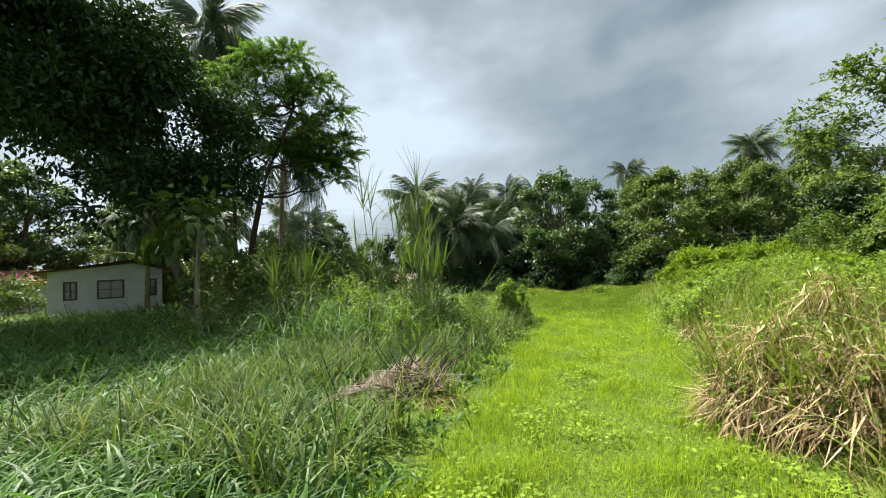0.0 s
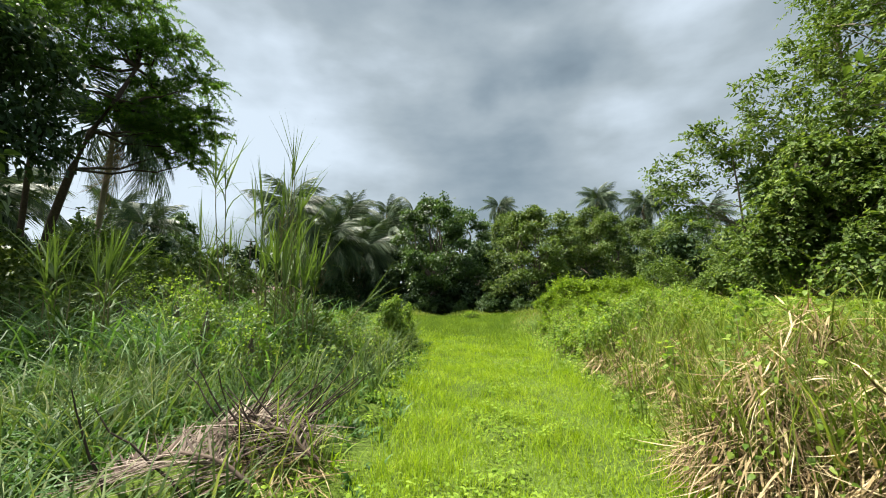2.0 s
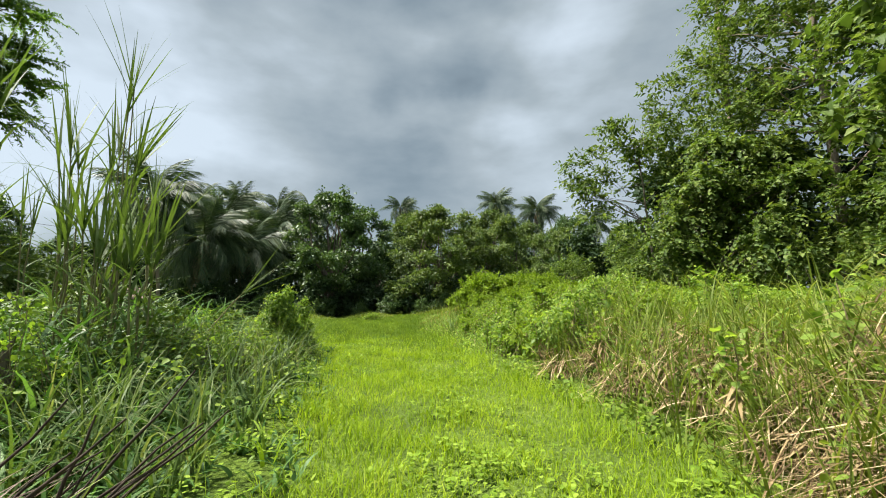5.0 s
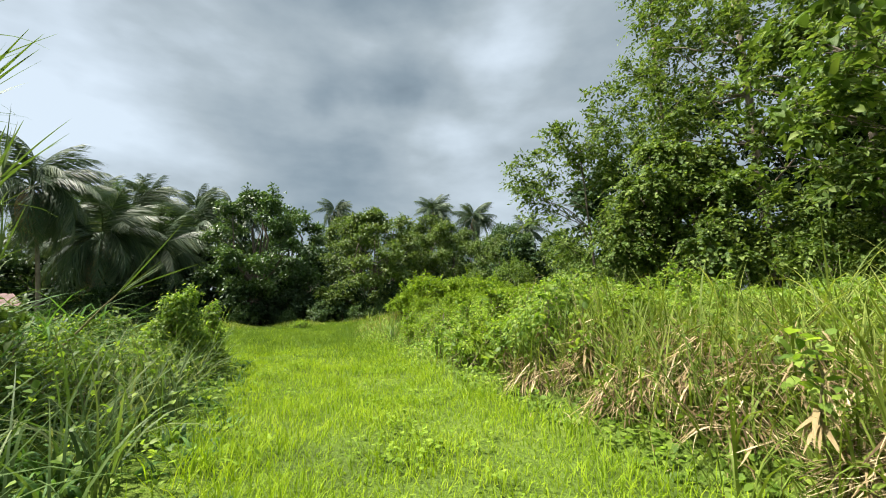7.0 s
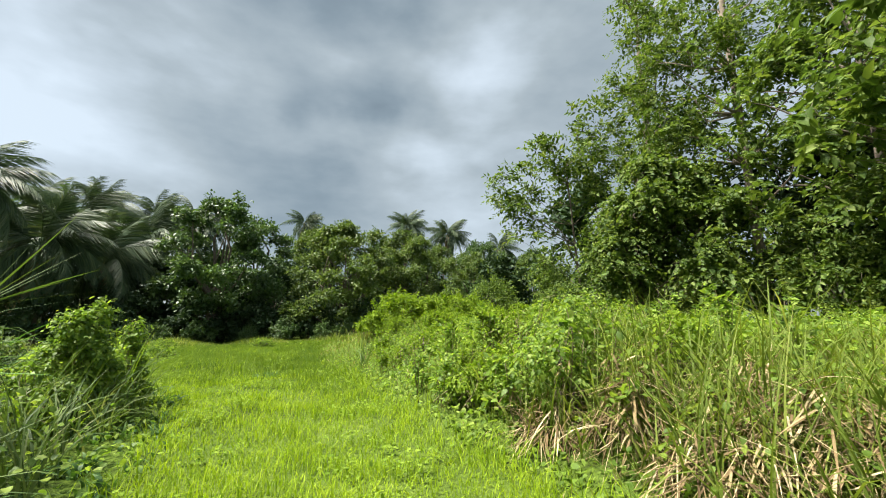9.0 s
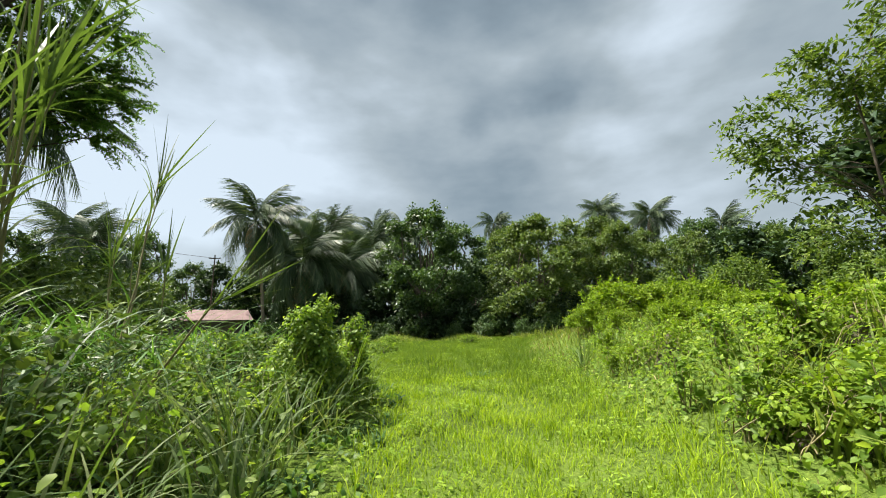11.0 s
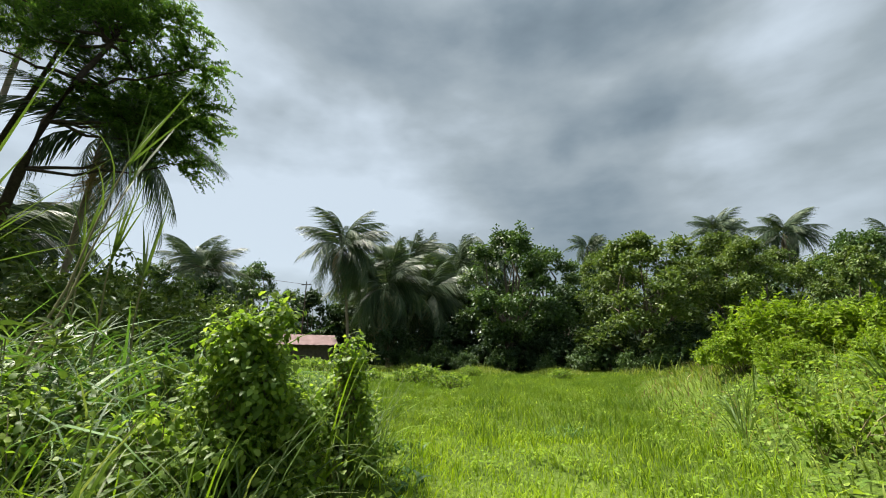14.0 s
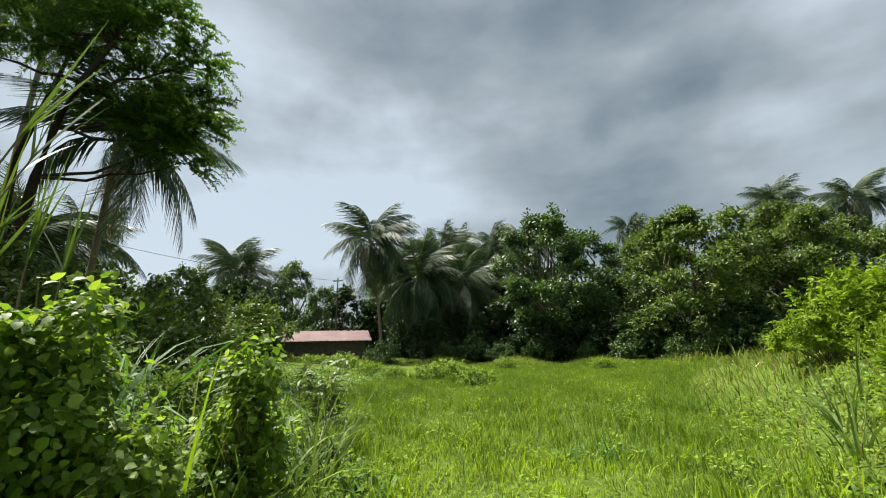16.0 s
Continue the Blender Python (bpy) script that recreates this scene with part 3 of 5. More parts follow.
def palm_tree(x, y, height, label, size=1.0, fronds=19, lean=(0.4, 0.2), dry=2, wind=25.0, seed=0, fall=120.0):
    """A coconut palm: ringed leaning trunk, fronds one by one, blown to one side."""
    r = random.Random(seed)
    z = float(ground_z(x, y))
    root = thing("palm_tree", x, y, z, label, "palm tree", "coconut palms")
    n = 14
    s = np.linspace(0, 1, n)
    pts = np.stack([lean[0] * s**1.6, lean[1] * s**1.6, -0.3 + (height + 0.3) * s], -1)
    rad = (0.17 - 0.06 * s + 0.10 * np.exp(-s * 16)) * (1 + 0.05 * (np.arange(n) % 2)) * (0.75 + 0.25 * size)
    part_of("trunk", mesh_of("trunk", *tube(pts, rad, 8), M_PALE, True), root)
    ball, bf = tube(np.array([[0, 0, -0.5], [0, 0, -0.25], [0, 0, 0.1], [0, 0, 0.5]]) + pts[-1], [0.12, 0.26, 0.2, 0.05], 8)
    part_of("crown_shaft", mesh_of("crown_shaft", ball, bf, M_STALK, True), root)
    for k in range(fronds + dry):
        old = k >= fronds
        a = k * 137.5 + r.uniform(-30, 30)
        lift = 78 - fall * (k / max(1, fronds - 1)) ** 0.85 + r.uniform(-14, 14) if not old else r.uniform(-62, -48)
        me = FRONDS_DRY[0] if old else FRONDS[0 if k < fronds * 0.3 else (1 if k < fronds * 0.65 else 2)]
        a -= wind * math.sin(radians(a))
        m = Matrix.Translation(pts[-1] + np.array([0, 0, 0.12])) @ pose(0, 0, 0, r.uniform(-25, 25), -lift, a) @ Matrix.Diagonal((size * r.uniform(0.88, 1.1),) * 3 + (1,))
        part_of("frond", me, root, m, "dry brown hanging frond" if old else "")
    return root


# far woodland at the end of the lane
wood_a = broad_tree("tree", 14.9, 6.2, "leafy grey-green broadleaf tree at the wood's edge", M_WOOD, 17000, 0.40, 0.10, 22, "tree", None, 0.8)
place(wood_a, [(-2.6, 60, 1.24, 0), (-13, 67, 1.0, 80), (33, 60, 0.95, 140), (2.5, 84, 1.45, 200), (-24, 78, 1.35, 20), (24, 82, 1.3, 310), (-46, 52, 0.85, 60), (-60, 90, 1.35, 120), (48, 66, 1.1, 33), (-38, 70, 0.75, 70), (-53, 25, 1.1, 10), (-44, 30, 0.75, 100), (-60, 24, 1.2, 210), (-40, 60, 0.8, 200)], "trees at the wood's edge")
wood_b = broad_tree("tree", 12.8, 7.4, "wide olive-green broadleaf tree at the wood's edge", M_WOOD2, 23000, 0.38, 0.03, 28, "tree", None, 0.75)
place(wood_b, [(11.5, 57, 1.2, 0), (20.5, 60, 1.14, 120), (27, 53, 0.82, 220), (40, 56, 1.0, 60), (-33, 88, 1.4, 20), (14, 92, 1.7, 90), (34, 76, 1.3, 10), (-52, 66, 0.95, 150), (56, 50, 0.9, 250), (-38, 27, 0.6, 80), (-57, 15, 1.25, 170), (-52, 34, 1.0, 220), (-50, 19.5, 0.75, 40), (-64, 18, 1.3, 300)], "trees at the wood's edge")
# fill trees between the others, the wood's shade painted as darker leaves
wood_c = broad_tree("tree", 9.5, 4.6, "dense tree of the wood, its shade put into dark leaf colour", M_DARK, 4200, 0.66, 0.02, 12)
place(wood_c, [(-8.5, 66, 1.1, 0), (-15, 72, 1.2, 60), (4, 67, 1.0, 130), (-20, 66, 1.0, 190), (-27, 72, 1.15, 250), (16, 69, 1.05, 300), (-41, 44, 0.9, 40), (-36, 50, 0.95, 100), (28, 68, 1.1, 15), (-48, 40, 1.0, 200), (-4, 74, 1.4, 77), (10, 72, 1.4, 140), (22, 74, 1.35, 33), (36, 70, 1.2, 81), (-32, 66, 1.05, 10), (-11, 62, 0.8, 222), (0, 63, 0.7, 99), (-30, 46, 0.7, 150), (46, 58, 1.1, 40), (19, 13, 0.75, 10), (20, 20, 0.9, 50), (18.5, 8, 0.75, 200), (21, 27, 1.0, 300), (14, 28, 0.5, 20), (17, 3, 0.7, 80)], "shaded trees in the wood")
scrub = broad_tree("shrub", 2.6, 2.6, "low leafy undergrowth shrub at the foot of the trees", M_WOOD, 2000, 0.34, 0.0, 11, "shrub", None, 0.9, 20)
place(scrub, [(-7, 53, 0.6, 0), (-3.5, 54.5, 0.7, 50), (1, 54, 0.5, 80), (4.5, 53.5, 0.75, 100), (8, 51.5, 0.55, 160), (11, 51, 0.8, 33), (15, 50, 0.9, 220), (22, 49, 1.1, 280), (-13, 54, 0.6, 330), (-10, 55, 0.8, 120), (-18, 50, 0.7, 20), (30, 46, 1.3, 75)], "undergrowth at the wood's edge")
# darker copy of the undergrowth: shade under the trees put into leaf colour
shade = broad_tree("shrub", 2.8, 2.6, "undergrowth of the wood, its shade put into dark leaf colour", M_DARK, 2600, 0.34, 0.0, 11, "shrub")
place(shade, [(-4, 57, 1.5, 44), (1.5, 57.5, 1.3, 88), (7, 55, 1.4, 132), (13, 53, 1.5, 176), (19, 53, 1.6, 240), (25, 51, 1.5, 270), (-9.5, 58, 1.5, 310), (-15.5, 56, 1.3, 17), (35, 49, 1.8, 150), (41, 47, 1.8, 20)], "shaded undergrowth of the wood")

PALMS = [
    (30.4, 85.7, 20.9, 1.3, 26, (0.0, -1), "tall windblown coconut palm above the wood"),
    (39.2, 81.4, 19.4, 1.35, 26, (-0.6, 0.5), "tall coconut palm with yellowing fronds above the wood"),
    (11.5, 101, 23.0, 1.35, 17, (0.5, 0), "distant coconut palm behind the broadleaf trees"),
    (-22.7, 93.8, 20.6, 1.6, 17, (0.3, 0), "distant coconut palm in the wood"),
    (-13.9, 90.7, 19.2, 1.6, 15, (-0.3, 0), "distant upright coconut palm in the wood"),
    (44.2, 72.2, 15.3, 1.35, 19, (0.6, 0), "coconut palm above the thicket"),
    (-53.2, 64.9, 14.4, 1.45, 17, (0.5, 0), "coconut palm behind the low building"),
    (-20.6, 55.2, 12.6, 1.65, 24, (-1.4, -0.5), "coconut palm with grey trunk and drooping fronds at the clearing's edge"),
    (-17.0, 58.5, 8.2, 1.9, 28, (-0.6, 0), "low bushy coconut palm with drooping grey-green fronds"),
    (-13.6, 61.5, 7.2, 1.8, 26, (0.3, 0), "low bushy coconut palm with drooping grey-green fronds"),
    (-22.7, 26.7, 11.8, 1.45, 14, (0.6, 0.0), "coconut palm with hanging fronds behind the feathery tree"),
    (-30.2, 26.2, 24.6, 1.5, 24, (0.5, 0.4), "very tall slender coconut palm behind the dark tree"),
    (-39.2, 34.9, 9.6, 1.4, 20, (0.5, 0), "coconut palm among dark trees beside the yard"),
    (-27, 84, 17.0, 1.6, 17, (0.4, 0), "distant coconut palm in the wood"),
    (-18.6, 70, 13.2, 1.7, 22, (0.3, 0), "shaded coconut palm in the wood"),
    (-10.5, 68, 11.4, 1.7, 22, (-0.3, 0), "shaded coconut palm in the wood"),
    (-7.4, 76, 15.4, 1.6, 20, (0.4, 0), "distant coconut palm in the wood"),
    (-33.6, 28.6, 7.2, 1.6, 22, (-0.3, 0), "low coconut palm among dark trees beside the yard"),
    (-36.5, 25.4, 8.6, 1.5, 20, (0.4, 0), "low coconut palm among dark trees beside the yard"),
    (-42.5, 56.0, 10.4, 1.6, 20, (0.5, 0), "coconut palm behind the low building"),
]
for k, (x, y, top, size, nf, ln_, lab) in enumerate(PALMS):
    palm_tree(x, y, top - float(ground_z(x, y)), lab, size, nf + 9, ln_, 2 + (k in (1, 7, 8, 9)) * 3, 25, 40 + k, 92 if k == 10 else 120)


def mango_tree():
    """The big dark tree beside the yard."""
    root = thing("dark_tree", -19.6, 16.6, float(ground_z(-19.6, 16.6)), "huge dense dark-leaved shade tree beside the yard", "tree")
    lobes = [(-0.8, -1.4, 11.5, 4.8, 4.8, 4.6), (3.4, 1.6, 8.5, 3.3, 3.4, 3.4), (-2, -3.4, 9.5, 4.6, 4.6, 4.2), (-1.6, -0.6, 13.4, 2.8, 3.0, 2.6), (-3, -7.5, 10.5, 4.2, 4.4, 4.0),
             (2.2, 0.6, 5.4, 2.2, 2.6, 2.2), (-2.4, -3.4, 15, 3.6, 3.6, 2.6), (4.2, 2.8, 6.3, 1.9, 2.0, 1.7), (-5, 2, 10, 4, 4, 4), (1.4, 0.4, 10.4, 2.5, 2.7, 2.3)]
    lobes = np.array(lobes) + [-1.6, -4.0, 0, 0, 0, 0]
    p, o, c = crown_spots(billows(lobes, 9, 0.46), 4600, 12, 0.34, 0.55)
    d, up = leaf_ways(o, 0.9, 0.55)
    n = len(p)
    part_of("trunk", limb_mesh("trunk", (0, 0, 0), lobes[lobes[:, 2] > 6.5][:, :3], 0.26, M_BARK, 0.5, 9), root)
    part_of("crown", mesh_of("crown", *cards(p, d, up, 0.38 * rng.uniform(0.7, 1.2, n), 0.16 * rng.uniform(0.8, 1.3, n)), M_DARK), root)


def feather_tree():
    """The leaning tree with layered sprays of fine leaflets."""
    x, y = -23.2, 23.8
    z = float(ground_z(x, y))
    root = thing("feathery_tree", x, y, z, "leaning tree with fine feathery foliage and dark branching trunk", "tree")
    lobes = [(-16.4, 26.0, 10.8, 1.5, 1.6, 0.6), (-15.8, 26.8, 12.6, 1.4, 1.4, 0.6), (-15.6, 26.4, 14.8, 1.3, 1.4, 0.7), (-16.6, 25.6, 16.8, 1.5, 1.5, 0.7), (-18.2, 24.4, 18.6, 1.8, 1.8, 0.8),
             (-20.0, 23.2, 18.2, 1.7, 1.7, 0.8), (-21.2, 21.8, 16.2, 1.6, 1.6, 0.8), (-21.6, 21.2, 13.8, 1.4, 1.4, 0.8), (-18.4, 24.6, 16.2, 1.8, 1.8, 0.8), (-19.8, 22.8, 14.2, 1.6, 1.6, 0.7),
             (-17.4, 25.6, 13.8, 1.6, 1.6, 0.7), (-18.6, 27.4, 13.2, 1.6, 1.6, 0.7), (-17.2, 23.6, 15.2, 1.4, 1.4, 0.6), (-18.6, 24.2, 12.0, 1.3, 1.3, 0.5), (-16.0, 26.8, 9.9, 1.4, 1.4, 0.5), (-17.2, 25.6, 11.6, 1.4, 1.4, 0.6), (-15.4, 27.2, 11.6, 1.2, 1.2, 0.5), (-21.0, 24.8, 18.6, 1.2, 1.2, 0.6)]
    lobes = np.array(lobes) - [x + 0.8, y + 0.5, z, 0, 0, 0]
    (v, f), pts = sprays(lobes, 1500, 46, 1.1, 0.25, 0.085, 0.2, 0.42, 0.05, cards, 0.45, 0.12)
    part_of("crown", mesh_of("crown", v, f, M_FEATHER), root)
    tagged(part_of("twig", mesh_of("twig", *twig_tubes(pts, 0.012), M_TWIG), root), kind="stuff")
    trunk = np.array([(0, 0, -0.3), (0.3, -0.1, 2.2), (0.9, -0.3, 4.6), (2.0, -0.6, 7.4), (3.0, -0.8, 9.4), (4.3, -0.9, 11.2), (4.8, -0.3, 13.4), (4.6, 0.4, 16.0)])
    pcs = [tube(trunk, [0.30, 0.24, 0.21, 0.18, 0.16, 0.13, 0.09, 0.04], 8)]
    for q in lobes[:, :3]:
        k = int(np.clip(np.searchsorted(trunk[:, 2], q[2] - 0.75 * np.hypot(q[0] - 3.6, q[1])), 3, 6))
        a = trunk[k]
        pcs.append(tube(bent(a, q, 7, -0.07 * np.linalg.norm(q - a), 0.10), np.linspace(0.09, 0.02, 7), 5))
    part_of("trunk", mesh_of("trunk", *joined(*pcs), M_TWIG, True), root)
    second = np.array([(-0.8, 0.6, -0.3), (-1.4, 0.3, 4), (-1.0, 0, 9), (0.6, 0.2, 13.5), (0.9, 0.6, 17.0)])
    part_of("stem", mesh_of("stem", *tube(second, [0.19, 0.16, 0.13, 0.09, 0.05], 7), M_TWIG, True), root)


def umbrella_sapling():
    """A thin pale stem with a head of large lobed leaves."""
    x, y = -13.8, 11.6
    root = thing("sapling", x, y, float(ground_z(x, y)), "thin pale-stemmed sapling with large drooping leaves", "sapling")
    part_of("stem", mesh_of("stem", *tube(bent((0, 0, -0.2), (0.1, 0.1, 4.4), 8, 0, 0.02), np.linspace(0.11, 0.05, 8), 8), M_PALE, True), root)
    m = 260
    c = np.array([[0, 0, 4.5], [-0.9, 0.2, 4.1], [0.8, -0.3, 4.0], [0.2, 0.6, 5.2], [-0.4, -0.6, 4.9], [1.1, 0.4, 3.4], [-1.2, 0, 3.5]])
    p = c[rng.integers(0, len(c), m)] + rng.normal(0, 0.3, (m, 3))
    o = p - [0, 0, 4.0]
    d, up = leaf_ways(o / np.linalg.norm(o, axis=1, keepdims=True), 0.4, 0.5)
    part_of("crown", mesh_of("crown", *leaves(p, d, up, 0.5 * rng.uniform(0.6, 1.1, m), 0.24, 0.15, 0.3), M_WOOD2), root)


mango_tree()
feather_tree()
umbrella_sapling()

# low growth between the lane and the yard
yard_bush = broad_tree("shrub", 2.8, 2.6, "broad-leaved shrub in the overgrown field", M_WOOD2, 2100, 0.28, 0.03, 12, "shrub", None, 0.9, 24)
place(yard_bush, [(-14.8, 17.2, 0.95, 0), (-11.2, 15.8, 0.8, 70), (-17.5, 20.5, 1.1, 140), (-12.5, 20.5, 0.9, 200), (-9.5, 19.5, 0.7, 250), (-20.5, 25.5, 1.1, 300), (-16, 27, 1.0, 30), (-15.5, 24.5, 0.8, 95), (-25.5, 30, 1.2, 160), (-20, 35, 1.1, 210), (-34, 15.5, 0.75, 40), (-37, 18, 0.8, 130), (-23.5, 20.5, 0.9, 222), (-20.5, 19.0, 0.75, 111), (-16.6, 15.6, 0.9, 77)], "shrubs in the field")
banana_n = 9


def banana_plant(x, y, h, label):
    root = thing("banana_plant", x, y, float(ground_z(x, y)), label, "banana plant", "banana plants")
    part_of("stem", mesh_of("stem", *tube(bent((0, 0, -0.2), (0.1, 0, h * 0.55), 6), np.linspace(0.16, 0.09, 6), 8), M_STALK, True), root)
    for k in range(banana_n):
        az, lift = k * 137.5, rng.uniform(0.05, 0.75)
        s = np.linspace(0, 1, 9)
        L = h * rng.uniform(0.5, 0.68)
        th = lift + s * 1.15
        hor, ver = np.cumsum(np.sin(th)) * L / 9, np.cumsum(np.cos(th)) * L / 9
        w = 0.30 * np.sin(np.pi * np.clip(s * 0.9 + 0.08, 0, 1)) ** 0.7
        mid = np.stack([hor, 0 * s, ver + h * 0.5], -1)
        v = np.stack([mid + np.stack([0 * s, -w, w * 0.25], -1), mid, mid + np.stack([0 * s, w, w * 0.25], -1)], 1).reshape(-1, 3)
        i, j = np.meshgrid(np.arange(8), np.arange(2), indexing="ij")
        f = np.stack([i * 3 + j, i * 3 + j + 1, i * 3 + j + 4, i * 3 + j + 3], -1).reshape(-1, 4)
        part_of("leaf", mesh_of("leaf", v, f, M_WOOD2, True), root, pose(0, 0, 0, 0, 0, az))


for bx, by, bh in ((-32.2, 36.9, 5.6), (-34.5, 38.5, 5.0), (-30.5, 40, 4.6), (-36, 36, 5.2), (-15.5, 18.8, 3.4), (-18, 17.2, 3.2), (-24.0, 17.0, 4.6)):
    banana_plant(bx, by, bh, "dark green banana plant with torn arching leaves")


# ---------------------------------------------------------------- thicket on the bank
def thicket_tree(x, y, height, lobes, clusters, label, leaf=M_SIDE, leaf_len=0.17, width=0.45, radius=0.16, bark=M_PALE, per=11, droop=0.5, lean=(0, 0), rounded=False):
    z = float(ground_z(x, y))
    root = thing("thicket_tree", x, y, z, label, "tree", "thicket on the bank")
    lobes = np.array(lobes, float)
    lobes[:, :2] -= (x, y)
    lobes[:, 2] -= z
    buds = billows(lobes, 7, 0.36)
    (v, f), pts = sprays(buds, clusters, per, 0.26 * per**0.5, leaf_len, leaf_len * width, 0.1, droop, 0.1, leaves if rounded else cards)
    v[:, 2] = np.maximum(v[:, 2], 0.05)
    c = buds[:, :3]
    high = c[c[:, 2] > 0.36 * c[:, 2].max()]
    if radius > 0.1:
        high = high[np.hypot(high[:, 0], high[:, 1]) < 3.0]
    tips = high[rng.choice(len(high), min(34, len(high)), replace=False)]
    part_of("trunk", limb_mesh("trunk", (0, 0, 0), tips, radius, bark, 0.5, 8, lean, height - z), root)
    part_of("crown", mesh_of("crown", v, f, leaf), root)
    tagged(part_of("twig", mesh_of("twig", *twig_tubes(pts, 0.006), M_BARK), root), kind="stuff")


# airy tree whose thin branches reach out over the bank
thicket_tree(12.9, 20.2, 8.5, [(10.4, 21.0, 7.2, 1.2, 1.4, 1.2), (11.2, 20.4, 8.4, 1.4, 1.4, 1.2), (9.9, 21.4, 6.2, 0.9, 1.0, 0.8), (13.4, 19.4, 10.4, 1.3, 1.3, 1.6), (10.8, 20.8, 5.2, 1.2, 1.2, 1.0), (12.4, 20.0, 7.0, 1.4, 1.4, 1.6)],
             520, "airy young tree with thin branches of drooping leaves", M_SIDE, 0.30, 0.42, 0.05, M_BARK, 9)
# vine-hung mass in the middle
thicket_tree(11.6, 16.6, 6.5, [(11.6, 15.6, 4.9, 1.5, 1.4, 1.3), (11.2, 16.6, 3.8, 1.2, 1.2, 1.1), (12.6, 14.8, 4.4, 1.5, 1.4, 1.5), (11.3, 15.8, 2.8, 1.3, 1.2, 1.0), (12.8, 15.6, 6.2, 1.4, 1.4, 1.1), (10.7, 17.4, 2.5, 1.0, 1.0, 0.8), (12.2, 14.0, 2.8, 1.2, 1.1, 1.0), (10.2, 18.4, 1.9, 0.8, 0.8, 0.5)],
             2100, "tree smothered in broad-leaved climbing vines", M_SIDE, 0.19, 0.75, 0.2, M_BARK, 11, 0.8, (0, 0), True)
# tall trees behind, hung with creepers
thicket_tree(15.7, 14.5, 17, [(15.6, 14.6, 9.5, 1.6, 1.6, 2.2), (14.6, 15.6, 11.5, 1.7, 1.7, 2.0), (16.2, 14, 13, 2, 2, 2), (15.2, 16.8, 14.2, 2, 2, 1.8), (14.2, 16.8, 9.2, 1.4, 1.4, 2.4), (17, 12.6, 10, 2, 2, 2.2), (14.8, 13.2, 7.2, 1.6, 1.5, 1.4), (16.4, 15, 16, 2, 2, 1.5), (13.4, 15.4, 7.6, 1.2, 1.2, 1.8), (13.8, 14.2, 9.8, 1.2, 1.2, 2.0), (14.4, 12.6, 9.8, 1.5, 1.5, 2.2), (13.2, 17.0, 7.6, 1.2, 1.2, 1.8), (13.6, 15.6, 12.0, 1.1, 1.1, 1.6)],
             1250, "tall pale-trunked tree hung with creepers", M_SIDE, 0.24, 0.5, 0.14, M_PALE, 11)
thicket_tree(16.8, 19.2, 19, [(16.2, 18.4, 12, 1.8, 1.8, 2.5), (16, 18.2, 16.5, 2.2, 2.2, 2), (17.4, 20, 9, 2.2, 2.2, 2.2), (14.8, 19.6, 8, 1.8, 1.8, 2.2), (15, 20, 5, 2, 2, 2), (18, 22, 6, 2.5, 2.5, 2.5), (15, 23.5, 4, 2, 2, 1.8), (14.6, 18.6, 11.0, 1.3, 1.3, 2.0), (14.4, 18.0, 13.6, 1.4, 1.4, 1.8), (13.0, 18.8, 8.6, 1.1, 1.1, 1.6)],
             1000, "tall slender tree at the back of the thicket", M_SIDE, 0.26, 0.45, 0.11, M_PALE, 11)
# shaded trees nearer the walker
thicket_tree(13.4, 10.6, 9, [(12.6, 10.2, 6.2, 1.7, 1.7, 1.5), (13.4, 11.6, 8, 2, 2, 1.8), (12.2, 11.8, 4.4, 1.4, 1.3, 1.2), (14.2, 9, 5, 2, 2, 2), (12.6, 11.6, 2.5, 1.0, 1.0, 0.6), (14, 8, 8, 2.2, 2.2, 2), (13.6, 8.0, 4.4, 1.8, 1.8, 2.0), (14.6, 10.8, 11, 2.2, 2.2, 2), (12.4, 10.4, 3.4, 1.1, 1.1, 1.4), (13.2, 9.0, 3.0, 1.4, 1.3, 1.3), (12.9, 12.6, 5.8, 1.2, 1.2, 1.6), (12.6, 12.8, 3.4, 1.0, 1.0, 1.4), (13.8, 12.4, 8.4, 1.4, 1.4, 1.4)],
             1700, "leafy tree with reddish trunk in the thicket", M_SIDE, 0.24, 0.55, 0.10, M_BARK, 11, 0.5, (0, 0), True)
thicket_tree(12.6, 6.6, 6.2, [(8.9, 9.6, 5.2, 1.0, 0.9, 0.5), (9.8, 8.4, 6.6, 1.4, 1.4, 0.9), (8.3, 9.2, 6.3, 0.8, 0.8, 0.5), (10.4, 10.2, 5.4, 1.2, 1.1, 0.6), (10.8, 7, 5.8, 1.4, 1.4, 1.0), (11.6, 8.2, 7.4, 1.6, 1.6, 1.0)],
             300, "young tree with large bright leaves overhanging the bank", M_SIDE, 0.30, 0.62, 0.045, M_BARK, 9, 0.45, (0, 0), True)
# backing tree, the thicket's depth of shade painted in by its dark leaves
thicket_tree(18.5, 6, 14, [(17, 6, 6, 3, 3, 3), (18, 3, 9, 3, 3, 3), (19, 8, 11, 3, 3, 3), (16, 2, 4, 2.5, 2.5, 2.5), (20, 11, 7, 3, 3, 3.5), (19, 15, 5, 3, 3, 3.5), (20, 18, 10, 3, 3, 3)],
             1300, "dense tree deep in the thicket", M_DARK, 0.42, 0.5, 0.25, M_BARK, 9)

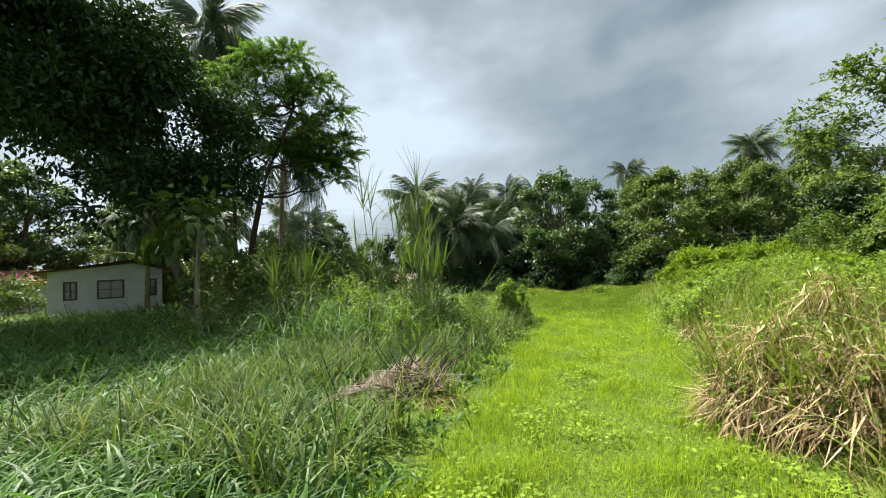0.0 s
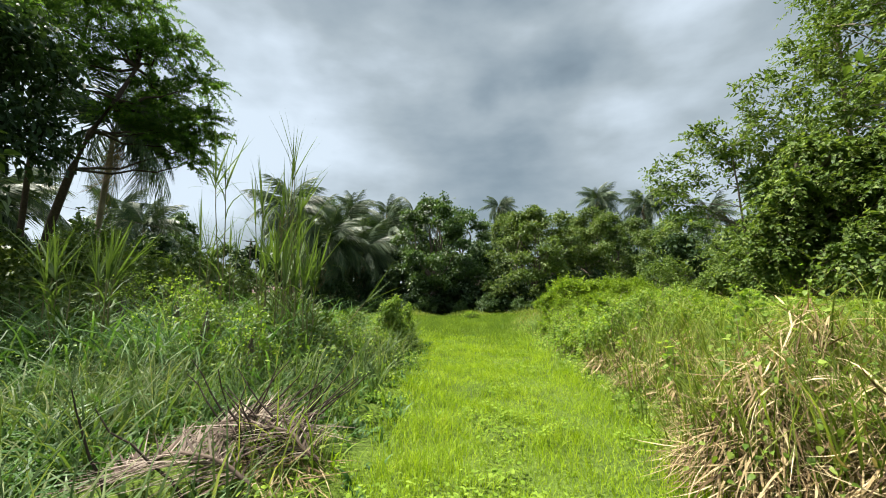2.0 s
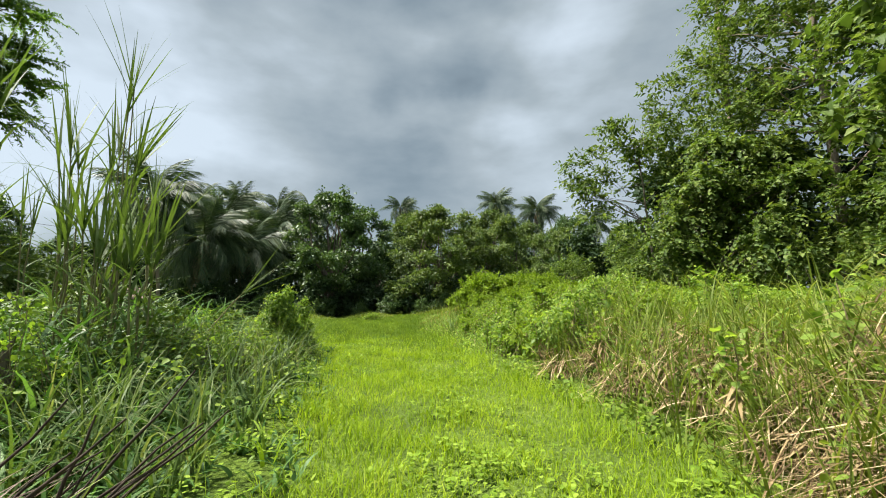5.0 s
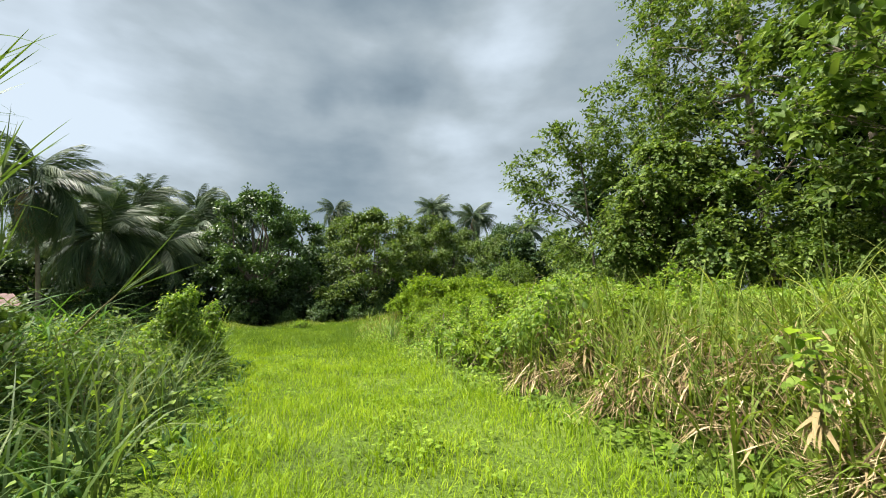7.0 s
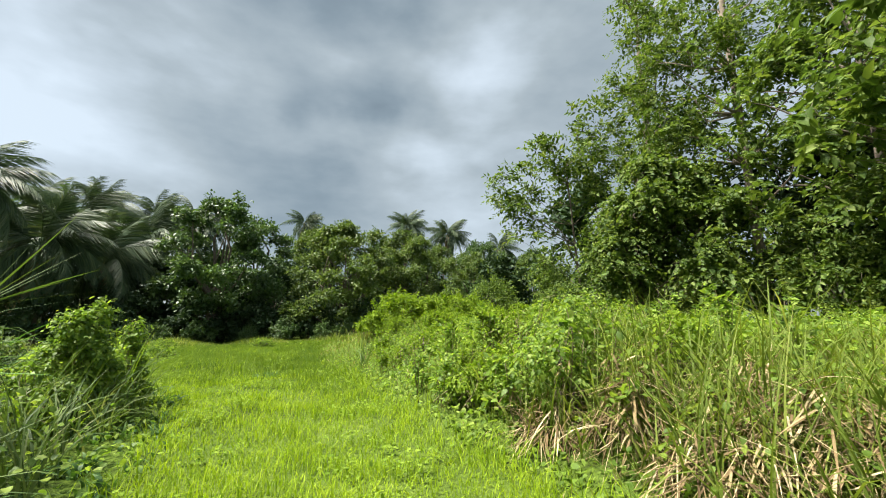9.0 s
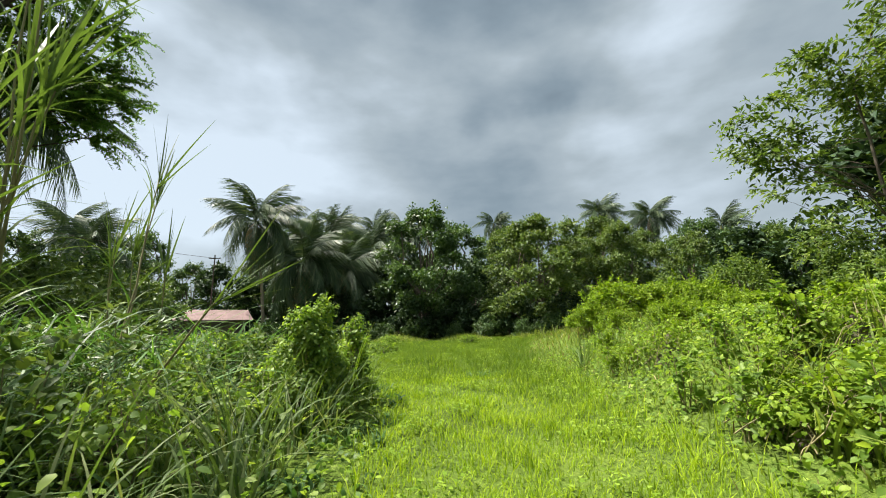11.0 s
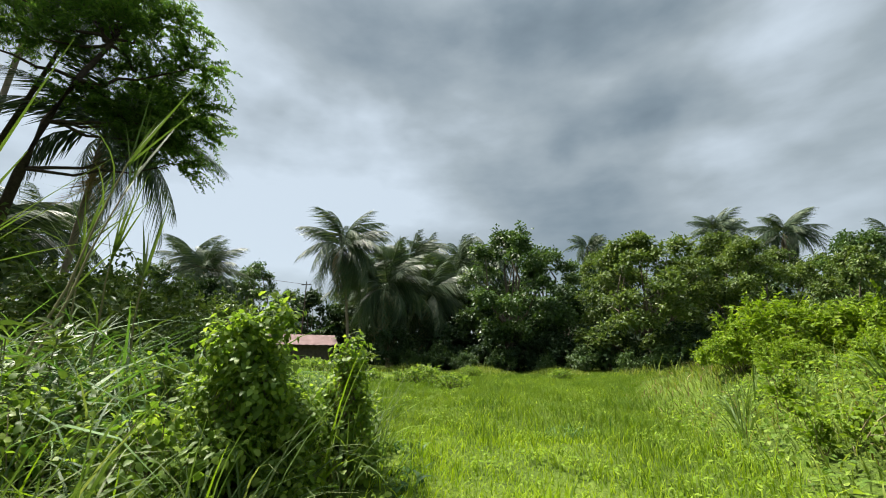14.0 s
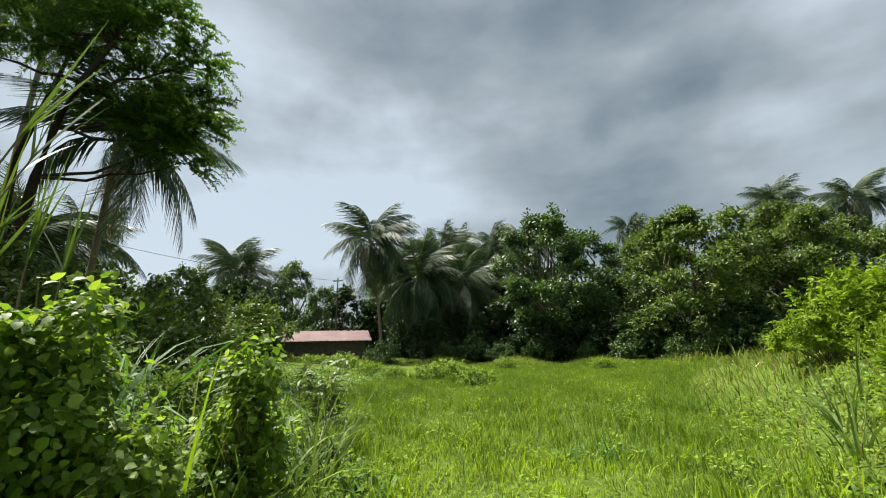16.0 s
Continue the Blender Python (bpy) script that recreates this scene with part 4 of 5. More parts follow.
under = broad_tree("shrub", 2.2, 2.0, "shaded leafy undergrowth at the foot of the thicket", M_SIDE, 2700, 0.18, 0.0, 18, "shrub", None, 0.72, 24)
place(under, [(12.5, 9.8, 0.85, 15), (13.8, 7.6, 1.1, 95), (12.8, 11.6, 0.8, 160), (15.2, 9.6, 1.3, 33), (16.2, 6.4, 1.3, 140), (13.4, 13.2, 0.8, 0), (11.8, 13.6, 0.55, 50), (14.6, 11.2, 0.9, 100), (10.6, 19.0, 0.7, 150), (14.6, 17.5, 1.1, 200), (13.2, 21.5, 1.0, 250), (10.4, 23.4, 0.8, 300), (15.5, 8.6, 1.0, 20), (16.5, 21.5, 1.2, 70), (8.8, 25.5, 0.7, 120), (17.5, 14.5, 1.4, 170), (12.4, 26.5, 1.1, 220), (16.8, 11.5, 1.3, 10)], "undergrowth of the thicket")
# bright shrubs on the bank ahead
def spray_bush(height, spread, label, leaf, count, leaf_len):
    """A sprawling bush of many leafy shoots that rise and arch outward from low stems."""
    root = thing("shrub", 0, 0, 0, label, "shrub")
    lobes = []
    for k in range(15):
        a, r = k * 2.4, spread * math.sqrt((k + 0.4) / 15) * 0.8
        top = height * (1 - 0.6 * (r / spread) ** 1.3) * rng.uniform(0.7, 1.0)
        tip = (math.cos(a) * r, math.sin(a) * r, top * 0.72)
        part_of("stem", mesh_of("stem", *tube(bent((0.15 * math.cos(a), 0.15 * math.sin(a), -0.1), tip, 6, 0.06, 0.03), np.linspace(0.022, 0.007, 6), 5), M_BARK, True), root)
        lobes.append((*tip, spread * 0.2, spread * 0.2, top * 0.28))
        lobes.append((tip[0] * 1.1, tip[1] * 1.1, top * 0.3, spread * 0.2, spread * 0.2, top * 0.24))
    (v, f), pts = sprays(lobes, count, 11, 0.24 * height, leaf_len, leaf_len * 0.5, 0.0, 0.2, 0.8, leaves)
    v[:, 2] = np.maximum(v[:, 2], 0.03)
    tagged(part_of("foliage", mesh_of("foliage", v, f, leaf), root), kind="stuff")
    tagged(part_of("twig", mesh_of("twig", *twig_tubes(pts, 0.005), M_STALK), root), kind="stuff")
    return root


lime_bush = spray_bush(2.1, 1.7, "bright lime-green leafy shrub on the grassy bank", M_LIME, 560, 0.17)
place(lime_bush, [(5.8, 23.2, 0.95, 0), (4.5, 22.9, 0.55, 60), (7.2, 22.4, 0.8, 120), (8.6, 22.9, 0.9, 200), (5.2, 19.0, 0.42, 180), (6.4, 19.8, 0.46, 250), (8.3, 20.6, 0.55, 300), (7.6, 16.4, 0.5, 20), (5.8, 14.2, 0.36, 90), (4.6, 20.9, 0.36, 10)], "bright shrubs on the bank")
small_bush = spray_bush(0.85, 0.85, "small rounded leafy bush in the clearing", M_VINE, 170, 0.11)
place(small_bush, [(-3.2, 27.0, 0.95, 0), (-4.6, 28.2, 1.15, 70), (-5.8, 29.0, 0.9, 140), (-7.5, 29.5, 0.8, 200), (1.6, 45, 1.2, 250), (-9.5, 31, 1.0, 300), (-12, 33, 1.1, 15), (-17, 41, 1.3, 80), (-20, 45, 1.3, 190), (-23, 47, 1.4, 260), (-14.5, 38, 1.1, 120), (-24.5, 47.5, 1.6, 40), (-26.5, 46.5, 1.7, 150), (-22.0, 48.5, 1.5, 230), (-5, 44, 1.2, 33)], "small bushes in the clearing")


# ---------------------------------------------------------------- vine-covered stumps at the lane's edge
def vine_mound(x, y, height, radius, label, n=7000, leaf=M_VINE, leaf_len=0.058):
    root = thing("vine_stump", x, y, float(ground_z(x, y)), label, "vine-covered stump", "vine-covered stumps")
    part_of("stump", mesh_of("stump", *tube(bent((0, 0, -0.1), (0.05, 0.1, height * 0.72), 6, 0, 0.03), np.linspace(radius * 0.26, 0.01, 6), 8), M_BARK, True), root)
    lobes = []
    for k in range(9):
        h = (k + 0.5) / 9
        a = k * 2.4
        r = radius * (1.0 - 0.62 * h) * rng.uniform(0.75, 1.1)
        lobes.append((math.cos(a) * r * 0.55, math.sin(a) * r * 0.55, height * (0.1 + 0.82 * h), r * 0.6, r * 0.6, height * 0.14))
    p, o, c = crown_spots(lobes, n // 6, 6, leaf_len * 0.9, 0.6)
    p[:, 2] = np.maximum(p[:, 2], 0.04)
    d, up = leaf_ways(o, 0.6, 0.6)
    up = o + [0, 0, 0.7] + unit(len(o)) * 0.4
    m = len(p)
    tagged(part_of("vine_foliage", mesh_of("vine_foliage", *leaves(p, d, up, leaf_len * rng.uniform(0.55, 1.3, m), leaf_len * rng.uniform(0.6, 0.95, m), 0.12, 0.2), leaf), root), kind="stuff")
    pcs = []
    for k in range(26):
        a = rng.uniform(0, 6.28)
        r0 = radius * rng.uniform(0.3, 0.95)
        q = bent((math.cos(a) * r0, math.sin(a) * r0, 0), (math.cos(a + 0.6) * r0 * 0.3, math.sin(a + 0.6) * r0 * 0.3, height * rng.uniform(0.5, 1.05)), 6, 0.05, 0.04)
        pcs.append(tube(q, np.linspace(0.007, 0.003, 6), 4))
    tagged(part_of("vine_stem", mesh_of("vine_stem", *joined(*pcs), M_STALK), root), kind="stuff")


vine_mound(-2.55, 14.55, 1.62, 0.62, "tall stump smothered in leafy green vines", 8500)
vine_mound(-3.0, 14.0, 0.8, 0.6, "low tangle of leafy vines at the foot of a stump", 1600)
vine_mound(-2.4, 14.95, 0.6, 0.4, "low tangle of leafy vines at the foot of a stump", 900, M_LIME)
vine_mound(-2.17, 15.5, 1.38, 0.32, "narrow stump wrapped in vines and grass", 2600)
vine_mound(-2.55, 15.0, 0.95, 0.5, "low tangle of leafy vines between two stumps", 1800)
vine_mound(-3.9, 13.6, 1.0, 0.85, "low tangle of leafy vines", 3000)
vine_mound(-3.4, 12.0, 0.95, 0.9, "low tangle of leafy vines", 1900)
vine_mound(-4.6, 15.4, 1.15, 1.1, "low tangle of leafy vines", 1900)
vine_mound(-6.0, 10.6, 2.0, 1.0, "tall tangle of broad-leaved weeds in the field", 2400)
vine_mound(-7.8, 12.4, 2.3, 1.2, "tall tangle of broad-leaved weeds in the field", 2400)
vine_mound(-4.4, 9.4, 1.45, 0.7, "low tangle of leafy vines in the field", 1500)
vine_mound(-10.2, 13.6, 2.3, 1.3, "tall tangle of broad-leaved weeds in the field", 2200)
vine_mound(2.9, 10.9, 1.15, 0.95, "dry stump half covered by vines on the bank", 3200, M_VINE)
vine_mound(3.7, 11.7, 0.95, 1.0, "leafy mound of creepers on the bank", 2600, M_VINE)
vine_mound(2.75, 12.1, 0.75, 0.7, "leafy mound of creepers on the bank", 1800, M_LIME)
vine_mound(5.2, 12.6, 0.85, 1.1, "leafy mound of creepers on the bank", 2200, M_VINE)
vine_mound(4.6, 11.6, 0.6, 0.9, "low tangle of leafy vines on the bank", 1300, M_LIME)
vine_mound(4.2, 13.6, 0.6, 1.0, "low tangle of leafy vines on the bank", 1700, M_LIME)
vine_mound(2.6, 12.5, 0.5, 0.8, "low tangle of leafy vines on the bank", 1500, M_LIME)
vine_mound(3.6, 10.0, 0.7, 0.7, "low tangle of leafy vines on the bank", 1200, M_LIME)
vine_mound(3.4, 16.2, 0.7, 0.9, "low tangle of leafy vines on the bank", 1500, M_LIME)


# ---------------------------------------------------------------- tall cane grass
def blade_mesh(length, width, lean, curl, stations=7):
    o = np.ones(1)
    return mesh_of("leaf", *blades(np.zeros((1, 3)), 0 * o, length * o, width * o, lean * o, curl * o, stations), M_CANE)


FAN = [blade_mesh(1.5, 0.042, 0.16, 0.08), blade_mesh(1.25, 0.040, 0.36, 0.12), blade_mesh(1.5, 0.042, 0.58, 0.2), blade_mesh(1.1, 0.03, 0.05, 0.08)]
ARCH = [blade_mesh(1.15, 0.034, 0.35, 1.7), blade_mesh(0.95, 0.030, 0.5, 1.3), blade_mesh(1.3, 0.036, 0.25, 2.2), blade_mesh(1.0, 0.03, 0.9, 1.0)]


def cane_clump(x, y, height, stalks, label, spread=0.5, lean=(0.0, 0.0), wide=1.0, arch=7):
    """Canes one by one, each with arching leaves below and an upright fan of blades on top."""
    root = thing("cane_clump", x, y, float(ground_z(x, y)), label, "cane grass", "tall cane grass")
    for k in range(stalks):
        a, r0 = rng.uniform(0, 6.28), spread * math.sqrt(rng.random())
        h = height * rng.uniform(0.82, 1.0)
        off = rng.normal(0, 0.06, 2) * h + np.array(lean) * h
        b = np.array([math.cos(a) * r0, math.sin(a) * r0, -0.05])
        pts = bent(b, b + [off[0], off[1], h], 7, 0, 0.015)
        stalk = part_of("stalk", mesh_of("stalk", *tube(pts, np.linspace(0.021, 0.009, 7), 5), M_STALK, True), root)
        tip = Vector(pts[-1] - pts[-2]).normalized().to_track_quat("Z", "X").to_matrix().to_4x4()
        for n in range(arch + 8):
            fan = n >= arch
            q = rng.uniform(0.93, 1.0) if fan else rng.uniform(0.18, 0.92)
            at = Vector([float(np.interp(q, np.linspace(0, 1, 7), pts[:, i])) for i in range(3)])
            me = (FAN if fan else ARCH)[int(rng.integers(0, 4))]
            s = rng.uniform(0.75, 1.15) * (0.7 + 0.3 * height / 4)
            part_of("leaf", me, stalk, Matrix.Translation(at) @ tip @ pose(0, 0, 0, 0, 0, float(rng.uniform(0, 360))) @ Matrix.Diagonal((s, s * wide, s, 1)))


CANE = "clump of tall cane grass with upright fans of blades"
cane_clump(-6.3, 12.0, 5.2, 2, CANE, 0.2, (0.0, 0))
cane_clump(-5.4, 12.8, 4.3, 8, CANE, 0.45, (0.04, 0), 1.1, 10)
cane_clump(-4.9, 12.6, 5.4, 2, CANE, 0.15, (0.03, 0), 0.8, 4)
cane_clump(-5.0, 11.6, 2.6, 6, "clump of leafy green cane grass", 0.45, (0, 0), 1.4, 10)
cane_clump(-8.3, 10.2, 2.2, 6, "clump of leafy green cane grass", 0.6, (0, 0), 1.4, 9)
cane_clump(-4.1, 10.9, 2.3, 7, "clump of leafy green cane grass", 0.35, (0, 0), 1.5, 9)
cane_clump(-7.4, 13.6, 3.4, 5, CANE, 0.7)
LEANING = "leaning cane stalk with a spread fan of blades"
cane_clump(-4.3, 13.2, 1.75, 1, LEANING, 0.05, (0.85, -0.25), 0.55, 3)
cane_clump(-5.35, 14.45, 4.1, 2, LEANING, 0.1, (-0.16, 0.34), 0.8, 4)
cane_clump(-6.2, 16.2, 2.8, 4, CANE, 0.6)
cane_clump(-9.0, 11.0, 2.4, 5, CANE, 0.9)


# ---------------------------------------------------------------- buildings beyond the field
def box(sx, sy, sz, cx=0.0, cy=0.0, cz=0.0, bevel=0.0):
    bm = bmesh.new()
    bmesh.ops.create_cube(bm, size=1.0)
    bmesh.ops.scale(bm, vec=(sx, sy, sz), verts=bm.verts)
    bmesh.ops.translate(bm, vec=(cx, cy, cz), verts=bm.verts)
    if bevel:
        bmesh.ops.bevel(bm, geom=bm.edges[:], offset=bevel, segments=2, affect="EDGES")
    return bm


def part(name, bm, material, parent, label=""):
    me = bpy.data.meshes.new(name)
    bm.to_mesh(me)
    bm.free()
    me.materials.append(material)
    return part_of(name, me, parent, None, label)


def sheet_roof(parent, width, depth, z0, z1, material, ridge=0.5, over=0.4, label="", x0=0.0):
    """Corrugated roof over x (width) and y (depth), its ridge along y at the fraction given."""
    n = 90
    xs = np.linspace(-width / 2 - over, width / 2 + over, n)
    rx = -width / 2 - over + (width + 2 * over) * ridge
    rise = np.where(xs < rx, (xs - xs[0]) / max(0.01, rx - xs[0]), (xs[-1] - xs) / max(0.01, xs[-1] - rx))
    zs = z0 + (z1 - z0) * rise
    ys = np.linspace(-depth / 2 - over, depth / 2 + over, 60)
    X, Y = np.meshgrid(xs + x0, ys, indexing="ij")
    Z = zs[:, None] + 0.02 * np.sin(ys * 24.0)[None]
    v = np.concatenate([np.stack([X, Y, Z], -1).reshape(-1, 3), np.stack([X, Y, Z - 0.06], -1).reshape(-1, 3)])
    i, j = np.meshgrid(np.arange(n - 1), np.arange(59), indexing="ij")
    f = np.stack([i * 60 + j, (i + 1) * 60 + j, (i + 1) * 60 + j + 1, i * 60 + j + 1], -1).reshape(-1, 4)
    f2 = f[:, ::-1] + n * 60
    part_of("roof", mesh_of("roof", v, np.concatenate([f, f2]), material), parent, None, label)


def window(parent, x, y, z, w, h, turn=0.0):
    """A window let into the wall whose outside faces +x of the given turn."""
    f = new("window")
    f.parent = parent
    f.matrix_basis = pose(x, y, z, 0, 0, turn)
    bm = box(0.10, w + 0.16, 0.08, 0.02, 0, h / 2 + 0.04)
    for o in (box(0.10, w + 0.16, 0.08, 0.02, 0, -h / 2 - 0.04), box(0.10, 0.08, h, 0.02, w / 2 + 0.04, 0), box(0.10, 0.08, h, 0.02, -w / 2 - 0.04, 0), box(0.05, 0.05, h, 0.02, 0, 0), box(0.04, w, 0.04, 0.02, 0, 0.0)):
        me = bpy.data.meshes.new("tmp")
        o.to_mesh(me)
        o.free()
        bm.from_mesh(me)
        bpy.data.meshes.remove(me)
    part("frame", bm, M_FRAME, f, "dark wooden window frame")
    part("pane", box(0.012, w, h, -0.01, 0, 0), M_GLASS, f)


def wall_with_holes(parent, length, height, thick, holes, name="wall", mat=None):
    """A wall along y with its foot at z 0 and holes (y, z, w, h) cut right through."""
    ys = sorted({-length / 2, length / 2, *[h[0] - h[2] / 2 for h in holes], *[h[0] + h[2] / 2 for h in holes]})
    zs = sorted({0.0, height, *[h[1] - h[3] / 2 for h in holes], *[h[1] + h[3] / 2 for h in holes]})
    ny, nz = len(ys) - 1, len(zs) - 1

    def solid(i, k):
        if not (0 <= i < ny and 0 <= k < nz):
            return False
        my, mz = (ys[i] + ys[i + 1]) / 2, (zs[k] + zs[k + 1]) / 2
        return not any(abs(my - h[0]) < h[2] / 2 and abs(mz - h[1]) < h[3] / 2 for h in holes)

    bm = bmesh.new()
    corner = {}

    def vert(s, i, k):
        if (s, i, k) not in corner:
            corner[s, i, k] = bm.verts.new((s * thick / 2, ys[i], zs[k]))
        return corner[s, i, k]

    for i in range(ny):
        for k in range(nz):
            if not solid(i, k):
                continue
            ring = ((i, k), (i + 1, k), (i + 1, k + 1), (i, k + 1))
            bm.faces.new([vert(1, *q) for q in ring])
            bm.faces.new([vert(-1, *q) for q in ring[::-1]])
            for (p, q), (di, dk) in zip(((0, 1), (1, 2), (2, 3), (3, 0)), ((0, -1), (1, 0), (0, 1), (-1, 0))):
                if not solid(i + di, k + dk):
                    bm.faces.new((vert(-1, *ring[p]), vert(-1, *ring[q]), vert(1, *ring[q]), vert(1, *ring[p])))
    return part(name, bm, mat or M_PLASTER, parent)


def field_house():
    """Low plastered house; a gable with three windows faces the lane under a shallow brown roof."""
    width, depth, eave, peak = 5.0, 6.0, 2.55, 3.1
    root = thing("house", -27.9, 17.4, 1.0, "low grey plastered house with a shallow brown sheet roof", "house", turn=58.0)
    holes = [(-1.6, 1.5, 0.42, 0.85), (0.1, 1.5, 1.05, 0.9), (1.95, 1.5, 0.42, 0.85)]
    wall_with_holes(root, width, eave, 0.16, holes).matrix_basis = pose(0, -depth / 2, 0, 0, 0, -90)
    for x, z, w, h in holes:
        window(root, x, -depth / 2 - 0.03, z, w, h, -90)
    wall_with_holes(root, width, eave, 0.16, []).matrix_basis = pose(0, depth / 2, 0, 0, 0, -90)
    for s in (-1, 1):
        wall_with_holes(root, depth - 0.17, eave, 0.16, []).matrix_basis = pose(s * (width / 2 - 0.08), 0, 0)
    ridge = 0.68
    rx = -width / 2 - 0.6 + (width + 1.2) * ridge
    for s in (-1, 1):
        bm = bmesh.new()
        rows = [[bm.verts.new((x, s * depth / 2 + d, z)) for x, z in ((-width / 2, eave), (width / 2, eave), (rx, peak - 0.14))] for d in (-0.08, 0.08)]
        bm.faces.new(rows[0]), bm.faces.new(rows[1][::-1])
        for k in range(3):
            bm.faces.new((rows[0][k], rows[1][k], rows[1][(k + 1) % 3], rows[0][(k + 1) % 3]))
        part("gable", bm, M_PLASTER, root)
    sheet_roof(root, width, depth, eave - 0.02, peak, M_RUST, ridge, 0.6, "brown corrugated sheet roof")


def simple_house(name, x, y, z, turn, width, depth, wall_h, ridge_h, material, label, lab2, wall_mat=None):
    root = thing(name, x, y, z, label, "house", turn=turn)
    for s, (L, px, py, tz) in enumerate(((depth, width / 2, 0, 0), (depth, -width / 2, 0, 0), (width - 0.17, 0, depth / 2 - 0.08, 90), (width - 0.17, 0, -depth / 2 + 0.08, 90))):
        wall_with_holes(root, L, wall_h, 0.16, [], "wall", wall_mat).matrix_basis = pose(px, py, 0, 0, 0, tz)
    sheet_roof(root, width, depth, wall_h + 0.03, ridge_h, material, 0.5, 0.6, lab2)


field_house()
simple_house("house", -47.0, 22.0, 1.0, -25, 8, 9, 2.6, 4.0, M_RED, "house with a red sheet roof across the yard", "red sheet roof")
simple_house("shed", -28.0, 54.0, -0.8, -55, 6, 10, 2.45, 3.65, M_PINK, "low shed with a faded pink sheet roof", "faded pink sheet roof", M_PLANK)


def power_line():
    """A thin pole by the shed and the cable that hangs from it."""
    x, y = -28.3, 58.0
    root = thing("utility_pole", x, y, float(ground_z(x, y)), "slender grey utility pole beside the shed", "utility pole")
    part_of("pole", mesh_of("pole", *tube([(0, 0, -0.3), (0, 0, 3), (0.03, 0, 6), (0.05, 0, 10.3)], [0.09, 0.085, 0.08, 0.07], 8), M_PLANK, True), root)
    part("crossarm", box(1.4, 0.09, 0.11, 0.05, 0, 9.9, 0.01), M_PLANK, root)
    run = bent((-42.0, 40.0, 11.2), (x + 0.05, y, 9.2), 14, -0.5)
    tagged(new("power_cable", mesh_of("power_cable", *tube(run, np.full(14, 0.022), 5), M_TWIG)), "thin dark overhead cable hung from the pole", "cable")


power_line()

# ---------------------------------------------------------------- dead palm frond and twigs by the lane
def dead_frond(x, y, turn, label, twigs=24):
    root = thing("dead_palm_frond", x, y, float(ground_z(x, y)) + 0.03, label, "dead palm frond", "dead fronds", turn)
    rib = bent((-0.62, 0, 0.10), (0.62, 0, 0.06), 9, 0.26, 0.02)
    part_of("rib", mesh_of("rib", *tube(rib, np.linspace(0.022, 0.010, 9), 6), M_DEAD, True), root)
    m = 150
    q = rng.uniform(0.05, 0.98, m)
    b = np.stack([np.interp(q, np.linspace(0, 1, 9), rib[:, i]) for i in range(3)], -1)
    az = np.where(np.arange(m) % 2, 1.0, -1.0) * rng.uniform(0.6, 1.5, m)
    tagged(part_of("dry_foliage", mesh_of("dry_foliage", *blades(b, az, rng.uniform(0.4, 0.8, m), rng.uniform(0.014, 0.03, m), rng.uniform(1.25, 1.65, m), rng.uniform(0.0, 0.4, m), 4), M_DEAD), root), kind="stuff")
    for k in range(twigs):
        a = rng.uniform(-0.2, 0.7)
        st = np.array([rng.uniform(-0.4, 0.5), rng.uniform(-0.2, 0.3), 0.05])
        twig = tube(bent(st, st + [0.9 * math.sin(a) + 0.3, 0.1, rng.uniform(0.35, 0.9)], 6, 0, 0.014), np.linspace(0.015, 0.005, 6), 5)
        part_of("twig", mesh_of("twig", *twig, M_TWIG), root, None, "dark bare upright twig")


dead_frond(-2.95, 6.55, 20, "dead grey palm frond with dark twigs lying in the grass")
dead_frond(-2.65, 6.25, 160, "dead grey palm frond with dark twigs lying in the grass", 10)
dead_frond(-3.1, 5.6, 175, "dead brown palm frond pressed flat into the grass", 2)


# ---------------------------------------------------------------- grass and undergrowth
def scatter(n, xlo, xhi, ylo, yhi, bias=1.0):
    """Random places, thicker towards the near end for a bias above one."""
    return rng.uniform(xlo, xhi, n), ylo + (yhi - ylo) * rng.random(n) ** bias


def lane_grass():
    n = 380000
    x, y = scatter(n, -7.5, 6.0, 2.0, 50, 2.2)
    u = (x - lane_mid(y)) / lane_half(y, x)
    keep = np.abs(u) < 1.0 + 0.06 * np.sin(y * 2.6 + 2 * np.sin(y * 0.9)) + rng.normal(0, 0.09, n)
    x, y, u = x[keep], y[keep], u[keep]
    n = len(x)
    tuft = 0.5 + 0.5 * np.sin(x * 3.1 + 1.7 * np.sin(y * 2.3)) * np.cos(y * 2.7 + 1.3 * np.sin(x * 1.9))
    wide = 0.5 + 0.5 * np.sin(x * 0.9 + 1.9 * np.sin(y * 0.55)) * np.cos(y * 0.8 + 1.1 * np.sin(x * 0.7))
    length = (0.06 + 0.16 * tuft**1.8 + 0.09 * np.abs(u) ** 4 + 0.20 * smooth01((y - 15) / 5) * wide**2 * (0.4 + 0.6 * tuft)) * rng.uniform(0.6, 1.4, n)
    b = on_ground(x, y, -0.01)
    v, f = blades(b, rng.uniform(0, 6.28, n), length, (0.0052 + 0.00048 * y) * rng.uniform(0.7, 1.4, n), rng.uniform(0.05, 0.85, n), rng.uniform(0.3, 1.6, n), 3)
    far = np.repeat(y + 1.5 * np.sin(x * 1.4) + rng.normal(0, 2.0, n) > 17.5, 2)
    for name, sel, mat, lab in (("lane_grass", ~far, M_LAWN, "short bright green grass growing on the lane"), ("clearing_grass", far, M_CLEAR, "deeper green tufted grass in the clearing")):
        tagged(new(name, mesh_of(name, v, f[sel], mat)), lab, "grass", kind="stuff")


